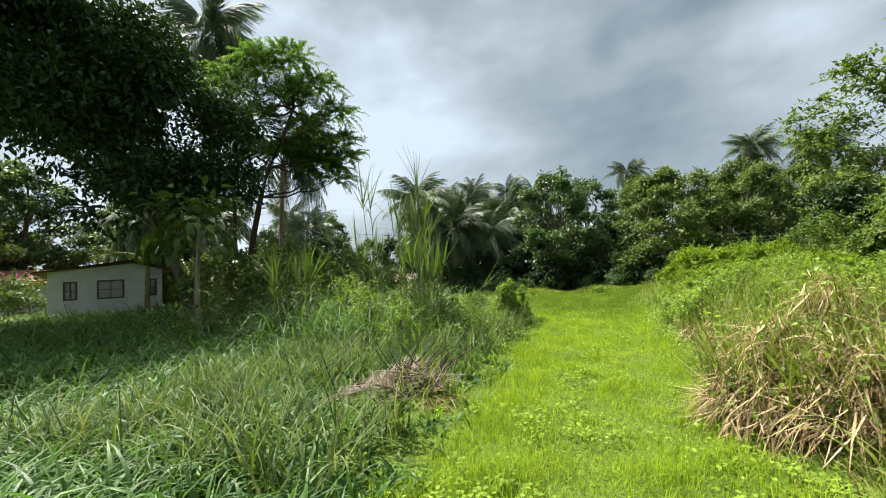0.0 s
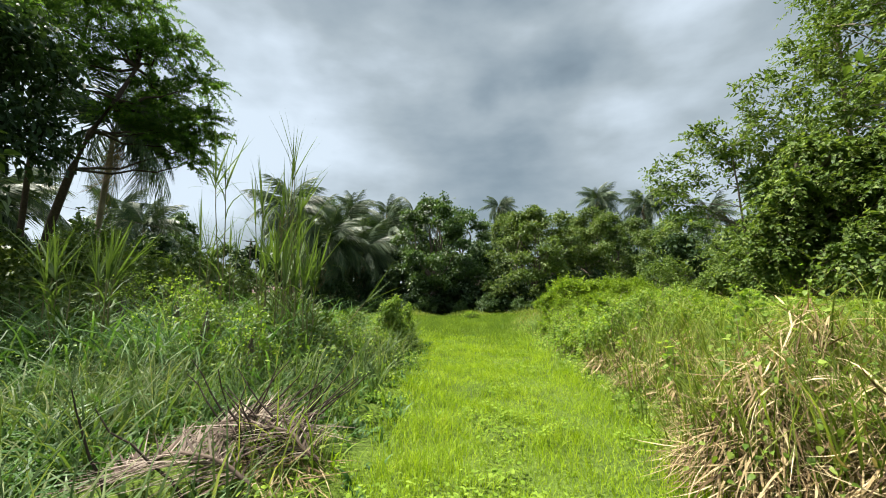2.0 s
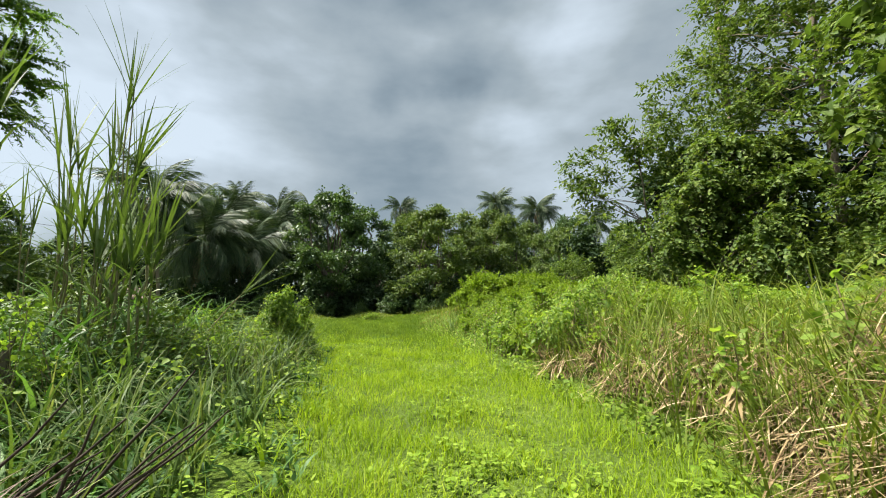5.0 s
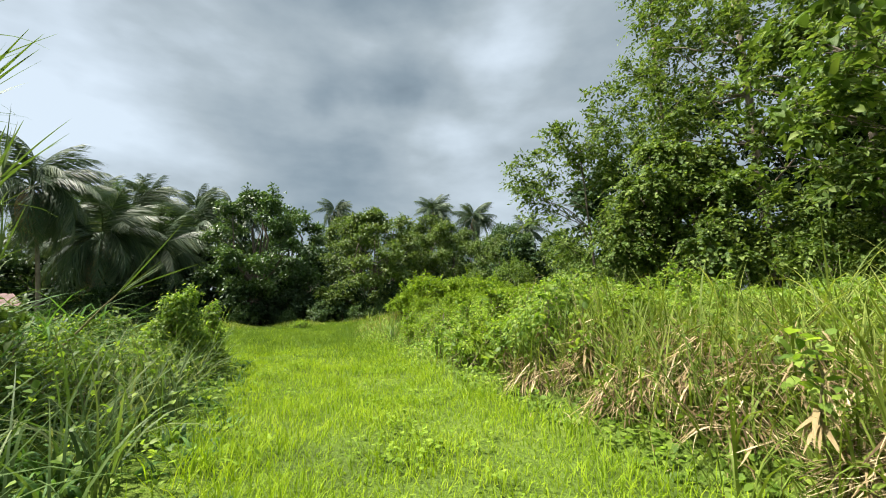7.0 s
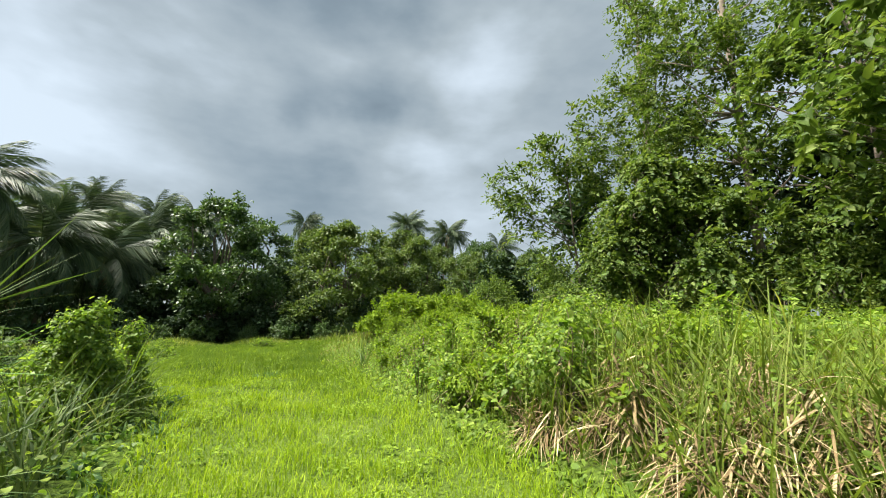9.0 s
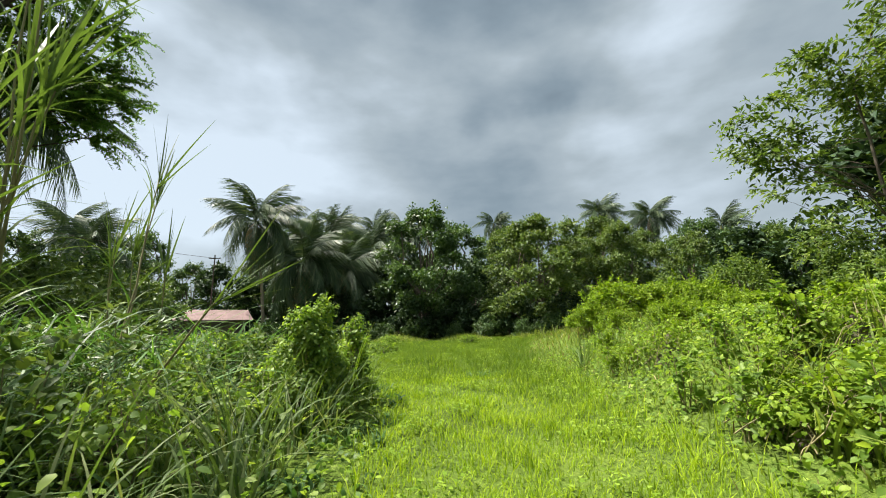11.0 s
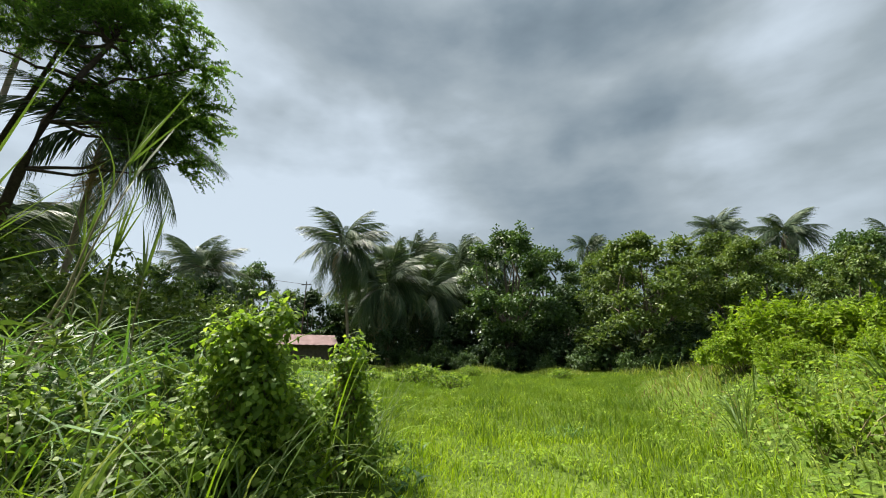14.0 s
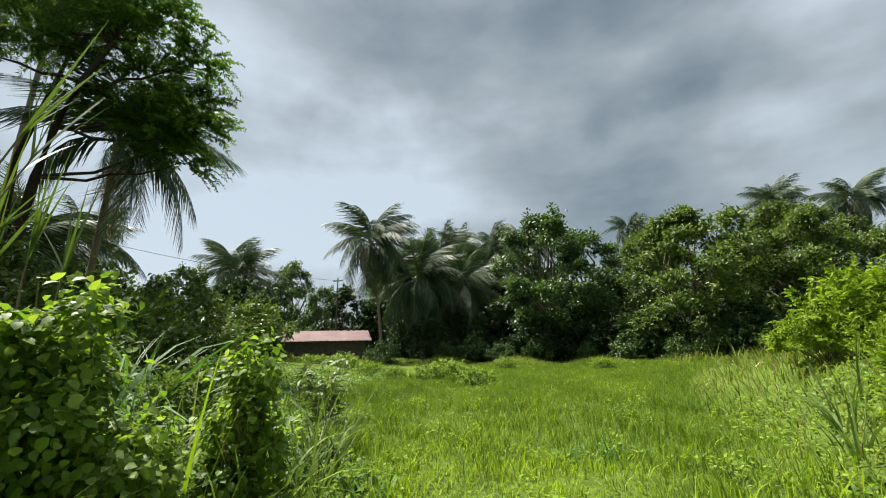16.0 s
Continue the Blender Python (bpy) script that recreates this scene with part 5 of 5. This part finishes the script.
def field_grass():
    """Tall arching grass on the side of the yard."""
    n = 64000
    cx, cy = scatter(n // 10, -24, -1.2, 1.5, 32, 1.9)
    x, y = np.repeat(cx, 10) + rng.normal(0, 0.09, n), np.repeat(cy, 10) + rng.normal(0, 0.09, n)
    tuft = np.repeat(rng.uniform(0.7, 1.25, n // 10), 10)
    u = -(x - lane_mid(y)) / lane_half(y, x)
    keep = (u > 0.98 + rng.normal(0, 0.07, n)) & ((x + 6.5) ** 2 * 0.02 < 0.4 + 6 * rng.random(n))
    keep &= ((x + 2.85) ** 2 / 1.3 + (y - 6.1) ** 2 / 1.2 > 0.7 + 0.5 * rng.random(n)) | (rng.random(n) < 0.2)
    keep &= ~((y > 17) & (rng.random(n) < 0.35))
    x, y, u, tuft = x[keep], y[keep], u[keep], tuft[keep]
    n = len(x)
    rise = smooth01((u - 0.95) / 1.4)
    late = smooth01((y - 18) / 6)
    weeds = smooth01((-x - 2.8) / 2.0) * smooth01((y - 7.5) / 3) * (1 - smooth01((y - 18) / 4)) * (1 - 0.85 * smooth01((-x - 8.5) / 3))
    length = (0.22 + (0.50 + 1.5 * weeds) * rise * (1 - 0.7 * late)) * rng.uniform(0.55, 1.2, n) * tuft
    b = on_ground(x, y, -0.02)
    v, f = blades(b, rng.uniform(0, 6.28, n), length, (0.036 + 0.0006 * np.hypot(x, y)) * rng.uniform(0.5, 1.4, n), rng.uniform(0.1, 0.7, n), rng.uniform(1.0, 3.0, n), 6)
    tagged(new("field_grass", mesh_of("field_grass", v, f, M_TALL)), "tall arching blue-green grass in the overgrown field", "grass", kind="stuff")


def bank_grass():
    """Coarse grass on the bank, green above and full of straw below."""
    n = 56000
    x, y = scatter(n, 1.2, 15, 2.5, 42, 1.45)
    u = (x - lane_mid(y)) / lane_half(y)
    keep = (u > 0.95 + rng.normal(0, 0.07, n)) & (rng.random(n) < 1.15 - 0.055 * x)
    x, y, u = x[keep], y[keep], u[keep]
    n = len(x)
    near = 1 - smooth01((y - 7) / 2.5)
    clump = 0.5 + 0.5 * np.sin(x * 2.3 + 1.5 * np.sin(y * 1.1)) * np.cos(y * 1.7 + np.sin(x * 1.3))
    length = (0.14 + (0.10 + 0.26 * clump**2 + 0.34 * near) * smooth01((u - 0.9) / 0.9)) * rng.uniform(0.5, 1.4, n)
    b = on_ground(x, y, -0.02)
    az = rng.normal(math.pi, 1.3, n)
    v, f = blades(b, az, length, (0.009 + 0.0006 * y) * rng.uniform(0.6, 1.4, n), rng.uniform(0.0, 0.45, n), rng.uniform(0.4, 2.2, n), 4)
    straw = rng.random(n) < np.clip(0.12 + 0.16 * near * (u > 1.25) + 0.10 * (clump < 0.4) * (u > 1.2), 0, 1)
    fk = np.repeat(straw, 3)
    for name, sel, mat, lab in (("bank_grass", ~fk, M_BANK, "coarse bright green grass on the bank"), ("dry_grass", fk, M_STRAW, "dry straw-coloured grass among the green")):
        tagged(new(name, mesh_of(name, v, f[sel], mat)), lab, "grass", kind="stuff")


def straw_heap(x, y, r, h, n, label):
    """A slumped heap of dead stalks leaning every way."""
    root = thing("straw_heap", x, y, float(ground_z(x, y)), label, "straw heap", "heaps of dead grass")
    a, q = rng.uniform(0, 6.28, n), np.sqrt(rng.random(n)) * r
    crest = h * (1 - (q / r) ** 2)
    b = np.stack([np.cos(a) * q, np.sin(a) * q, crest * rng.uniform(0.15, 1.0, n) + 0.05], -1)
    hang = rng.random(n) < 0.6
    az = np.where(hang, a + rng.normal(0, 0.6, n), rng.uniform(0, 6.28, n))
    v, f = blades(b, az, rng.uniform(0.15, 0.6, n), rng.uniform(0.005, 0.024, n), np.where(hang, rng.uniform(1.6, 2.7, n), rng.uniform(0.9, 2.2, n)), rng.normal(0.2, 0.5, n), 5)
    v[:, 2] = np.maximum(v[:, 2], -0.35)
    tagged(part_of("straw", mesh_of("straw", v, f, M_STRAW), root), kind="stuff")
    m = n // 9
    a, q = rng.uniform(0, 6.28, m), np.sqrt(rng.random(m)) * r * 1.1
    p = np.stack([np.cos(a) * q, np.sin(a) * q, h * (1 - (q / r / 1.1) ** 2) * rng.uniform(0.5, 1.25, m) + 0.1], -1)
    d = np.stack([np.cos(a), np.sin(a), -0.4 + 0 * a], -1) + unit(m) * 0.8
    up = np.tile([[0, 0, 1.0]], (m, 1)) + unit(m) * 0.6
    tagged(part_of("creeper", mesh_of("creeper", *leaves(p, d, up, rng.uniform(0.04, 0.085, m), rng.uniform(0.03, 0.065, m), 0.12, 0.2), M_VINE), root, None, "green creeper leaves over the straw"), kind="stuff")
    g = n // 6
    a, q = rng.uniform(0, 6.28, g), np.sqrt(rng.random(g)) * r
    b = np.stack([np.cos(a) * q, np.sin(a) * q, h * 0.4 * (1 - (q / r) ** 2)], -1)
    tagged(part_of("grass", mesh_of("grass", *blades(b, rng.uniform(0, 6.28, g), rng.uniform(0.5, 1.15, g), rng.uniform(0.01, 0.022, g), rng.uniform(0, 0.4, g), rng.uniform(0.3, 1.6, g), 6), M_BANK), root, None, "green grass growing through the straw"), kind="stuff")


def lane_herbs():
    """Small broad-leaved weeds in the lane and on its edges."""
    n = 4200
    x, y = scatter(n, -5.0, 3.2, 3, 32, 1.5)
    patchy = np.sin(x * 2.1 + 1.1 * y) * np.cos(y * 1.7 - x) + rng.normal(0, 0.25, n) > 0.28
    x, y = x[patchy], y[patchy]
    n = len(x)
    k = 9
    c = on_ground(x, y)
    p = np.repeat(c, k, 0) + rng.normal(0, 1, (n * k, 3)) * [0.07, 0.07, 0.0]
    p[:, 2] += rng.uniform(0.03, 0.16, n * k)
    d = np.stack([rng.normal(0, 1, n * k), rng.normal(0, 1, n * k), rng.normal(0.1, 0.3, n * k)], -1)
    up = np.tile([[0, 0, 1.0]], (n * k, 1)) + unit(n * k) * 0.35
    v, f = leaves(p, d, up, rng.uniform(0.03, 0.07, n * k), rng.uniform(0.022, 0.05, n * k), 0.1, 0.1)
    tagged(new("lane_weeds", mesh_of("lane_weeds", v, f, M_HERB)), "low broad-leaved weeds scattered in the lane grass", "weeds", kind="stuff")


def bank_creeper(name, n, xlo, xhi, ylo, yhi, size, height, mat, label, side):
    x, y = scatter(n, xlo, xhi, ylo, yhi, 1.3)
    u = side * (x - lane_mid(y)) / lane_half(y, x)
    mask = 0.5 + 0.5 * np.sin(x * 1.3 + 2 * np.sin(y * 0.9)) * np.cos(y * 1.1)
    keep = (u > 1.02) & (rng.random(n) < (0.25 + 0.75 * mask) * smooth01((y - ylo) / 5))
    x, y, u, mask = x[keep], y[keep], u[keep], mask[keep]
    n = len(x)
    top = height * smooth01((u - 0.95) / 0.8) * (0.35 + 0.65 * mask) * (1 - 0.6 * smooth01((y - 16) / 5))
    p = on_ground(x, y) + np.stack([0 * x, 0 * x, 0.04 + top * rng.random(n) ** 0.5], -1)
    d = unit(n)
    d[:, 2] = d[:, 2] * 0.5 - 0.2
    up = np.tile([[0, 0, 1.0]], (n, 1)) + unit(n) * 0.55
    v, f = leaves(p, d, up, size * rng.uniform(0.5, 1.3, n), size * rng.uniform(0.45, 0.95, n), 0.12, 0.15)
    tagged(new(name, mesh_of(name, v, f, mat)), label, "creeper", kind="stuff")


def broad_blades(name, n, xlo, xhi, ylo, yhi, side, lab, mat):
    """Scattered long broad blades that arch over the rest, in tufts."""
    cx, cy = scatter(n // 9, xlo, xhi, ylo, yhi, 1.2)
    x = np.repeat(cx, 9) + rng.normal(0, 0.07, n // 9 * 9)
    y = np.repeat(cy, 9) + rng.normal(0, 0.07, n // 9 * 9)
    u = side * (x - lane_mid(y)) / lane_half(y)
    keep = (u > 1.3) & ((x + 2.85) ** 2 / 1.6 + (y - 6.0) ** 2 / 1.6 > 1.0)
    x, y = x[keep], y[keep]
    n = len(x)
    v, f = blades(on_ground(x, y, -0.02), rng.uniform(0, 6.28, n), rng.uniform(0.6, 1.35, n), rng.uniform(0.014, 0.030, n), rng.uniform(0.05, 0.45, n), rng.uniform(0.4, 2.3, n), 7)
    tagged(new(name, mesh_of(name, v, f, mat)), lab, "grass", kind="stuff")


broad_blades("broad_grass", 6500, -7, -1.4, 3, 17, -1, "long broad arching grass blades along the field's edge", M_CANE)
broad_blades("bank_reed", 500, 1.8, 5.5, 4, 8.5, 1, "long upright reedy grass on the bank", M_BANK)
broad_blades("bank_weed_grass", 600, 1.7, 4.6, 8.8, 13.5, 1, "long fine grass growing through the creeper on the bank", M_BANK)
TUFT = {}


def grass_tuft(x, y, blades_n, length, width, material, label, spread=0.10):
    """A tuft of broad blades, each its own part, upright in the middle and arching outside."""
    key = (length, width, material.name)
    if key not in TUFT:
        o = np.ones(1)
        TUFT[key] = [mesh_of("blade", *blades(np.zeros((1, 3)), 0 * o, length * s * o, width * o, ln_ * o, cu * o, 8), material) for s, ln_, cu in ((1.0, 0.08, 0.5), (0.9, 0.2, 1.2), (1.1, 0.3, 1.9), (0.8, 0.45, 1.5), (1.0, 0.15, 2.4))]
    root = thing("grass_tuft", x, y, float(ground_z(x, y)) - 0.02, label, "grass tuft", "tufts of broad grass")
    for k in range(blades_n):
        a, r0 = k * 137.5 + float(rng.uniform(-30, 30)), spread * math.sqrt(rng.random())
        s = float(rng.uniform(0.65, 1.1))
        part_of("blade", TUFT[key][int(rng.integers(0, 5))], root, pose(r0 * math.cos(radians(a)), r0 * math.sin(radians(a)), 0, 0, 0, a) @ Matrix.Diagonal((s, s, s, 1)))


for gx, gy, gn in ((-2.45, 5.05, 12), (-2.05, 5.25, 10), (-2.0, 6.2, 8), (-1.75, 8.3, 9), (-1.95, 10.6, 10)):
    grass_tuft(gx, gy, gn, 0.55, 0.026, M_LIME, "bright yellow-green upright tuft of young grass")
for gx, gy, gn in ((-2.9, 11.9, 14), (-3.5, 12.6, 14), (-2.5, 12.8, 12), (-2.0, 16.0, 12), (-3.3, 10.4, 14), (-4.2, 9.0, 14), (-3.0, 8.4, 12), (-1.9, 14.9, 9)):
    grass_tuft(gx, gy, gn, 1.15, 0.032, M_CANE, "tuft of long broad arching grass blades")
for gx, gy, gn in ((2.3, 7.4, 16), (2.8, 7.9, 16), (3.3, 7.6, 14), (2.4, 8.6, 12), (2.1, 6.9, 10), (2.9, 5.4, 12), (3.6, 18.4, 14), (3.1, 17.3, 14), (4.2, 26.6, 18), (4.0, 28.0, 18)):
    grass_tuft(gx, gy, gn, 0.95, 0.022, M_BANK, "tall bright tuft of grass on the bank")


def weed_plant(height, leaf_len, width, stems, mat, label, droop=0.35, shoots=9):
    """A bushy weed about its base: a few upright stems, each with leafy side shoots."""
    root = thing("weed_plant", 0, 0, 0, label, "weed")
    lobes = []
    for k in range(stems):
        a, h = k * 2.4, height * rng.uniform(0.65, 1.0)
        lean = height * rng.uniform(0.08, 0.32)
        tip = np.array([math.cos(a) * lean, math.sin(a) * lean, h])
        part_of("stem", mesh_of("stem", *tube(bent((0.03 * math.cos(a), 0.03 * math.sin(a), -0.05), tip, 6, 0, 0.02), np.linspace(0.010, 0.004, 6), 5), M_STALK, True), root)
        for q in (0.35, 0.6, 0.82, 1.0):
            r = height * (0.16 - 0.08 * q)
            lobes.append((*(tip * q), r, r, r))
    (v, f), pts = sprays(lobes, stems * shoots, 7, height * 0.24, leaf_len, leaf_len * width, 0.0, droop * 0.6, 0.15, leaves, 0.6, -0.12)
    v[:, 2] = np.maximum(v[:, 2], 0.02)
    tagged(part_of("foliage", mesh_of("foliage", v, f, mat), root), kind="stuff")
    return root


def spots(n, xlo, xhi, ylo, yhi, lo, hi, off=1.0):
    """Places for copies, clear of the lane: (x, y, scale, turn)."""
    out = []
    while len(out) < n:
        x, y = float(rng.uniform(xlo, xhi)), float(rng.uniform(ylo, yhi))
        if abs(x - float(lane_mid(y))) > off * float(lane_half(y)):
            out.append((x, y, float(rng.uniform(lo, hi)), float(rng.uniform(0, 360))))
    return out


place(weed_plant(0.9, 0.11, 0.62, 6, M_LIME, "bright broad-leaved weed on the grassy bank"), spots(36, 1.9, 8.5, 9.6, 20, 0.5, 1.0, 1.2), "weeds on the bank")
place(weed_plant(0.8, 0.13, 0.5, 5, M_VINE, "leafy weed sprawling over the bank", 0.5, 6), spots(22, 2.2, 7.0, 8.5, 16, 0.6, 1.1, 1.2), "weeds on the bank")
place(weed_plant(1.3, 0.14, 0.6, 7, M_SIDE, "tall leafy weed in the overgrown field", 0.5), spots(28, -9.5, -3.4, 11.6, 18, 0.5, 1.0, 1.35), "weeds in the field")
place(weed_plant(1.2, 0.16, 0.36, 6, M_WOOD2, "dark narrow-leaved weed in the overgrown field", 0.6), spots(26, -14, -3.0, 9.0, 20, 0.7, 1.4, 1.4), "weeds in the field")
for gx, gy, gn in ((1.75, 6.75, 14), (1.95, 7.2, 16), (1.8, 7.6, 12), (2.2, 7.9, 14), (2.5, 7.4, 14), (2.1, 8.6, 10)):
    grass_tuft(gx, gy, gn, 1.25, 0.022, M_BANK, "tall reedy tuft of green and straw-coloured grass", 0.16)
for gx, gy, gn, gl in ((-2.18, 15.0, 14, 1.35), (-2.45, 14.9, 10, 1.35), (-2.0, 15.5, 10, 1.35), (-2.3, 15.9, 9, 1.35), (-2.75, 13.7, 10, 0.9), (-3.2, 13.4, 12, 0.9), (-2.35, 13.9, 8, 0.9)):
    grass_tuft(gx, gy, gn, gl, 0.030, M_LIME, "tuft of long yellow-green grass beside a stump", 0.12)


def start_grass():
    """Rough grass behind the place where the lane begins."""
    for name, n, xlo, xhi, lo, hi, width, mat, lab in (("rough_grass", 9000, -16, -1.6, 0.25, 0.75, 0.04, M_TALL, "rough blue-green grass beside the lane's beginning"),
                                                    ("short_grass", 12000, -1.8, 1.8, 0.05, 0.16, 0.012, M_LAWN, "short bright grass at the lane's beginning"),
                                                    ("coarse_grass", 7000, 1.5, 13, 0.2, 0.6, 0.02, M_BANK, "coarse bright grass beside the lane's beginning")):
        x, y = rng.uniform(xlo, xhi, n), rng.uniform(-7, 3.4, n)
        v, f = blades(on_ground(x, y, -0.02), rng.uniform(0, 6.28, n), rng.uniform(lo, hi, n), width * rng.uniform(0.7, 1.3, n), rng.uniform(0.1, 0.7, n), rng.uniform(0.8, 2.7, n), 6)
        tagged(new(name, mesh_of(name, v, f, mat)), lab, "grass", kind="stuff")


def withered_stalk(x, y, height, hang, label):
    """A leaning weed stalk with a bunch of withered leaves hanging from it and green ones on top."""
    root = thing("withered_weed", x, y, float(ground_z(x, y)), label, "weed", "withered weeds on the bank")
    tip = np.array([rng.normal(0, 0.06), rng.normal(0, 0.06), height])
    part_of("stalk", mesh_of("stalk", *tube(bent((0, 0, -0.05), tip, 6, 0, 0.02), np.linspace(0.014, 0.005, 6), 6), M_STALK, True), root)
    for k in range(9):
        o = np.ones(1)
        me = mesh_of("dry_leaf", *blades(np.zeros((1, 3)), 0 * o, rng.uniform(0.16, 0.32) * o, rng.uniform(0.025, 0.05) * o, rng.uniform(1.8, 2.5) * o, rng.uniform(0.2, 0.9) * o, 6), M_STRAW)
        part_of("dry_leaf", me, root, pose(0, 0, hang + float(rng.normal(0, 0.04)), 0, 0, 180 + float(rng.normal(0, 60))), "pale withered leaf hanging down")
    n = 46
    p = tip * rng.uniform(0.55, 1.05, n)[:, None] + rng.normal(0, 0.07, (n, 3))
    d, up = unit(n) * [1, 1, 0.5] - [0, 0, 0.2], np.tile([[0, 0, 1.0]], (n, 1)) + unit(n) * 0.5
    tagged(part_of("foliage", mesh_of("foliage", *leaves(p, d, up, rng.uniform(0.06, 0.13, n), rng.uniform(0.04, 0.09, n), 0.12, 0.2), M_VINE), root), kind="stuff")


for wx, wy, wh, whang in ((2.55, 10.5, 1.35, 0.75), (2.5, 9.7, 0.7, 0.45), (2.95, 10.3, 1.0, 0.6), (2.3, 11.2, 0.8, 0.5), (2.4, 6.6, 1.3, 0.9), (2.0, 7.2, 1.0, 0.6)):
    withered_stalk(wx, wy, wh, whang, "leaning weed stalk with pale withered hanging leaves")
for gx, gy, gn in ((3.3, 16.4, 20), (3.1, 19.8, 24), (3.8, 19.3, 22), (3.6, 20.4, 20), (4.4, 18.4, 22), (2.7, 18.8, 16)):
    grass_tuft(gx, gy, gn, 1.0, 0.030, M_CANE, "broad arching tuft of pale green grass on the bank", 0.18)
for gx, gy, gn in ((0.0, 18.5, 16), (0.4, 18.7, 16), (-0.3, 18.6, 14), (0.8, 18.6, 12), (0.2, 18.9, 14)):
    grass_tuft(gx, gy, gn, 0.34, 0.022, M_TALL, "low dark flattened tuft of grass in the clearing", 0.22)


def edge_grass():
    """Tall pale grass where the clearing meets the wood."""
    n = 11500
    x = rng.uniform(-31, 14, n)
    y = rng.normal(51.5, 1.6, n) - 4.5 * smooth01((-x - 18) / 6)
    b = on_ground(x, y, -0.02)
    v, f = blades(b, rng.uniform(0, 6.28, n), rng.uniform(0.4, 1.1, n) * (0.6 + 0.4 * np.sin(x * 0.9)), rng.uniform(0.04, 0.07, n), rng.uniform(0, 0.5, n), rng.uniform(0.3, 1.6, n), 4)
    tagged(new("edge_grass", mesh_of("edge_grass", v, f, M_BANK)), "tall grass along the foot of the wood", "grass", kind="stuff")


edge_grass()


def clearing_tufts(name, n, mat, label, tall):
    """Rough tufts that stand above the grass of the clearing, thicker in patches."""
    per = 13
    cx, cy = scatter(n, -16, 9, 15.5, 54, 1.1)
    u = (cx - lane_mid(cy)) / lane_half(cy, cx)
    patch = 0.5 + 0.5 * np.sin(cx * 0.55 + 1.3 * np.sin(cy * 0.33)) * np.cos(cy * 0.47 - 0.8 * np.sin(cx * 0.4))
    keep = (np.abs(u) < 1.25) & (rng.random(n) < 0.15 + 0.85 * patch**2) & ((np.abs(cx) > 0.9) | (cy > 19))
    cx, cy = cx[keep], cy[keep]
    m = len(cx) * per
    size = np.repeat(rng.uniform(0.6, 1.3, len(cx)), per)
    x, y = np.repeat(cx, per) + rng.normal(0, 0.07, m), np.repeat(cy, per) + rng.normal(0, 0.07, m)
    v, f = blades(on_ground(x, y, -0.02), rng.uniform(0, 6.28, m), tall * size * rng.uniform(0.6, 1.2, m), (0.008 + 0.0004 * y) * rng.uniform(0.7, 1.3, m), rng.uniform(0.05, 0.8, m), rng.uniform(0.3, 1.8, m), 4)
    tagged(new(name, mesh_of(name, v, f, mat)), label, "grass", kind="stuff")


clearing_tufts("rough_tufts", 2600, M_CLEAR, "rough dark green tufts of grass in the clearing", 0.27)
clearing_tufts("bright_tufts", 1300, M_LAWN, "bright yellow-green tufts of grass in the clearing", 0.26)
start_grass()
lane_grass()
field_grass()
bank_grass()
for hx, hy, hr, hh, hn in ((2.1, 5.75, 0.8, 1.05, 3000), (2.9, 6.2, 0.9, 1.25, 2800), (2.6, 4.95, 0.75, 0.9, 1900), (2.4, 6.8, 0.5, 0.7, 1100), (2.8, 9.9, 0.42, 0.7, 700), (3.4, 9.2, 0.5, 0.4, 500), (2.45, 10.7, 0.35, 0.5, 400), (2.6, 9.0, 0.5, 0.45, 600), (3.0, 8.5, 0.65, 0.5, 700), (2.5, 8.0, 0.4, 0.25, 250), (3.3, 7.8, 0.7, 0.4, 700), (3.6, 10.4, 0.5, 0.35, 500), (-2.4, 6.0, 0.5, 0.12, 200)):
    straw_heap(hx, hy, hr, hh, hn, "slumped heap of dead dry grass stalks")
lane_herbs()
bank_creeper("bank_creeper", 52000, 1.4, 12, 4.5, 22, 0.078, 0.55, M_VINE, "leafy creeper spreading over the bank", 1)
bank_creeper("field_creeper", 32000, -13, -1.2, 7.5, 30, 0.075, 1.0, M_VINE, "leafy creeper spreading through the field grass", -1)
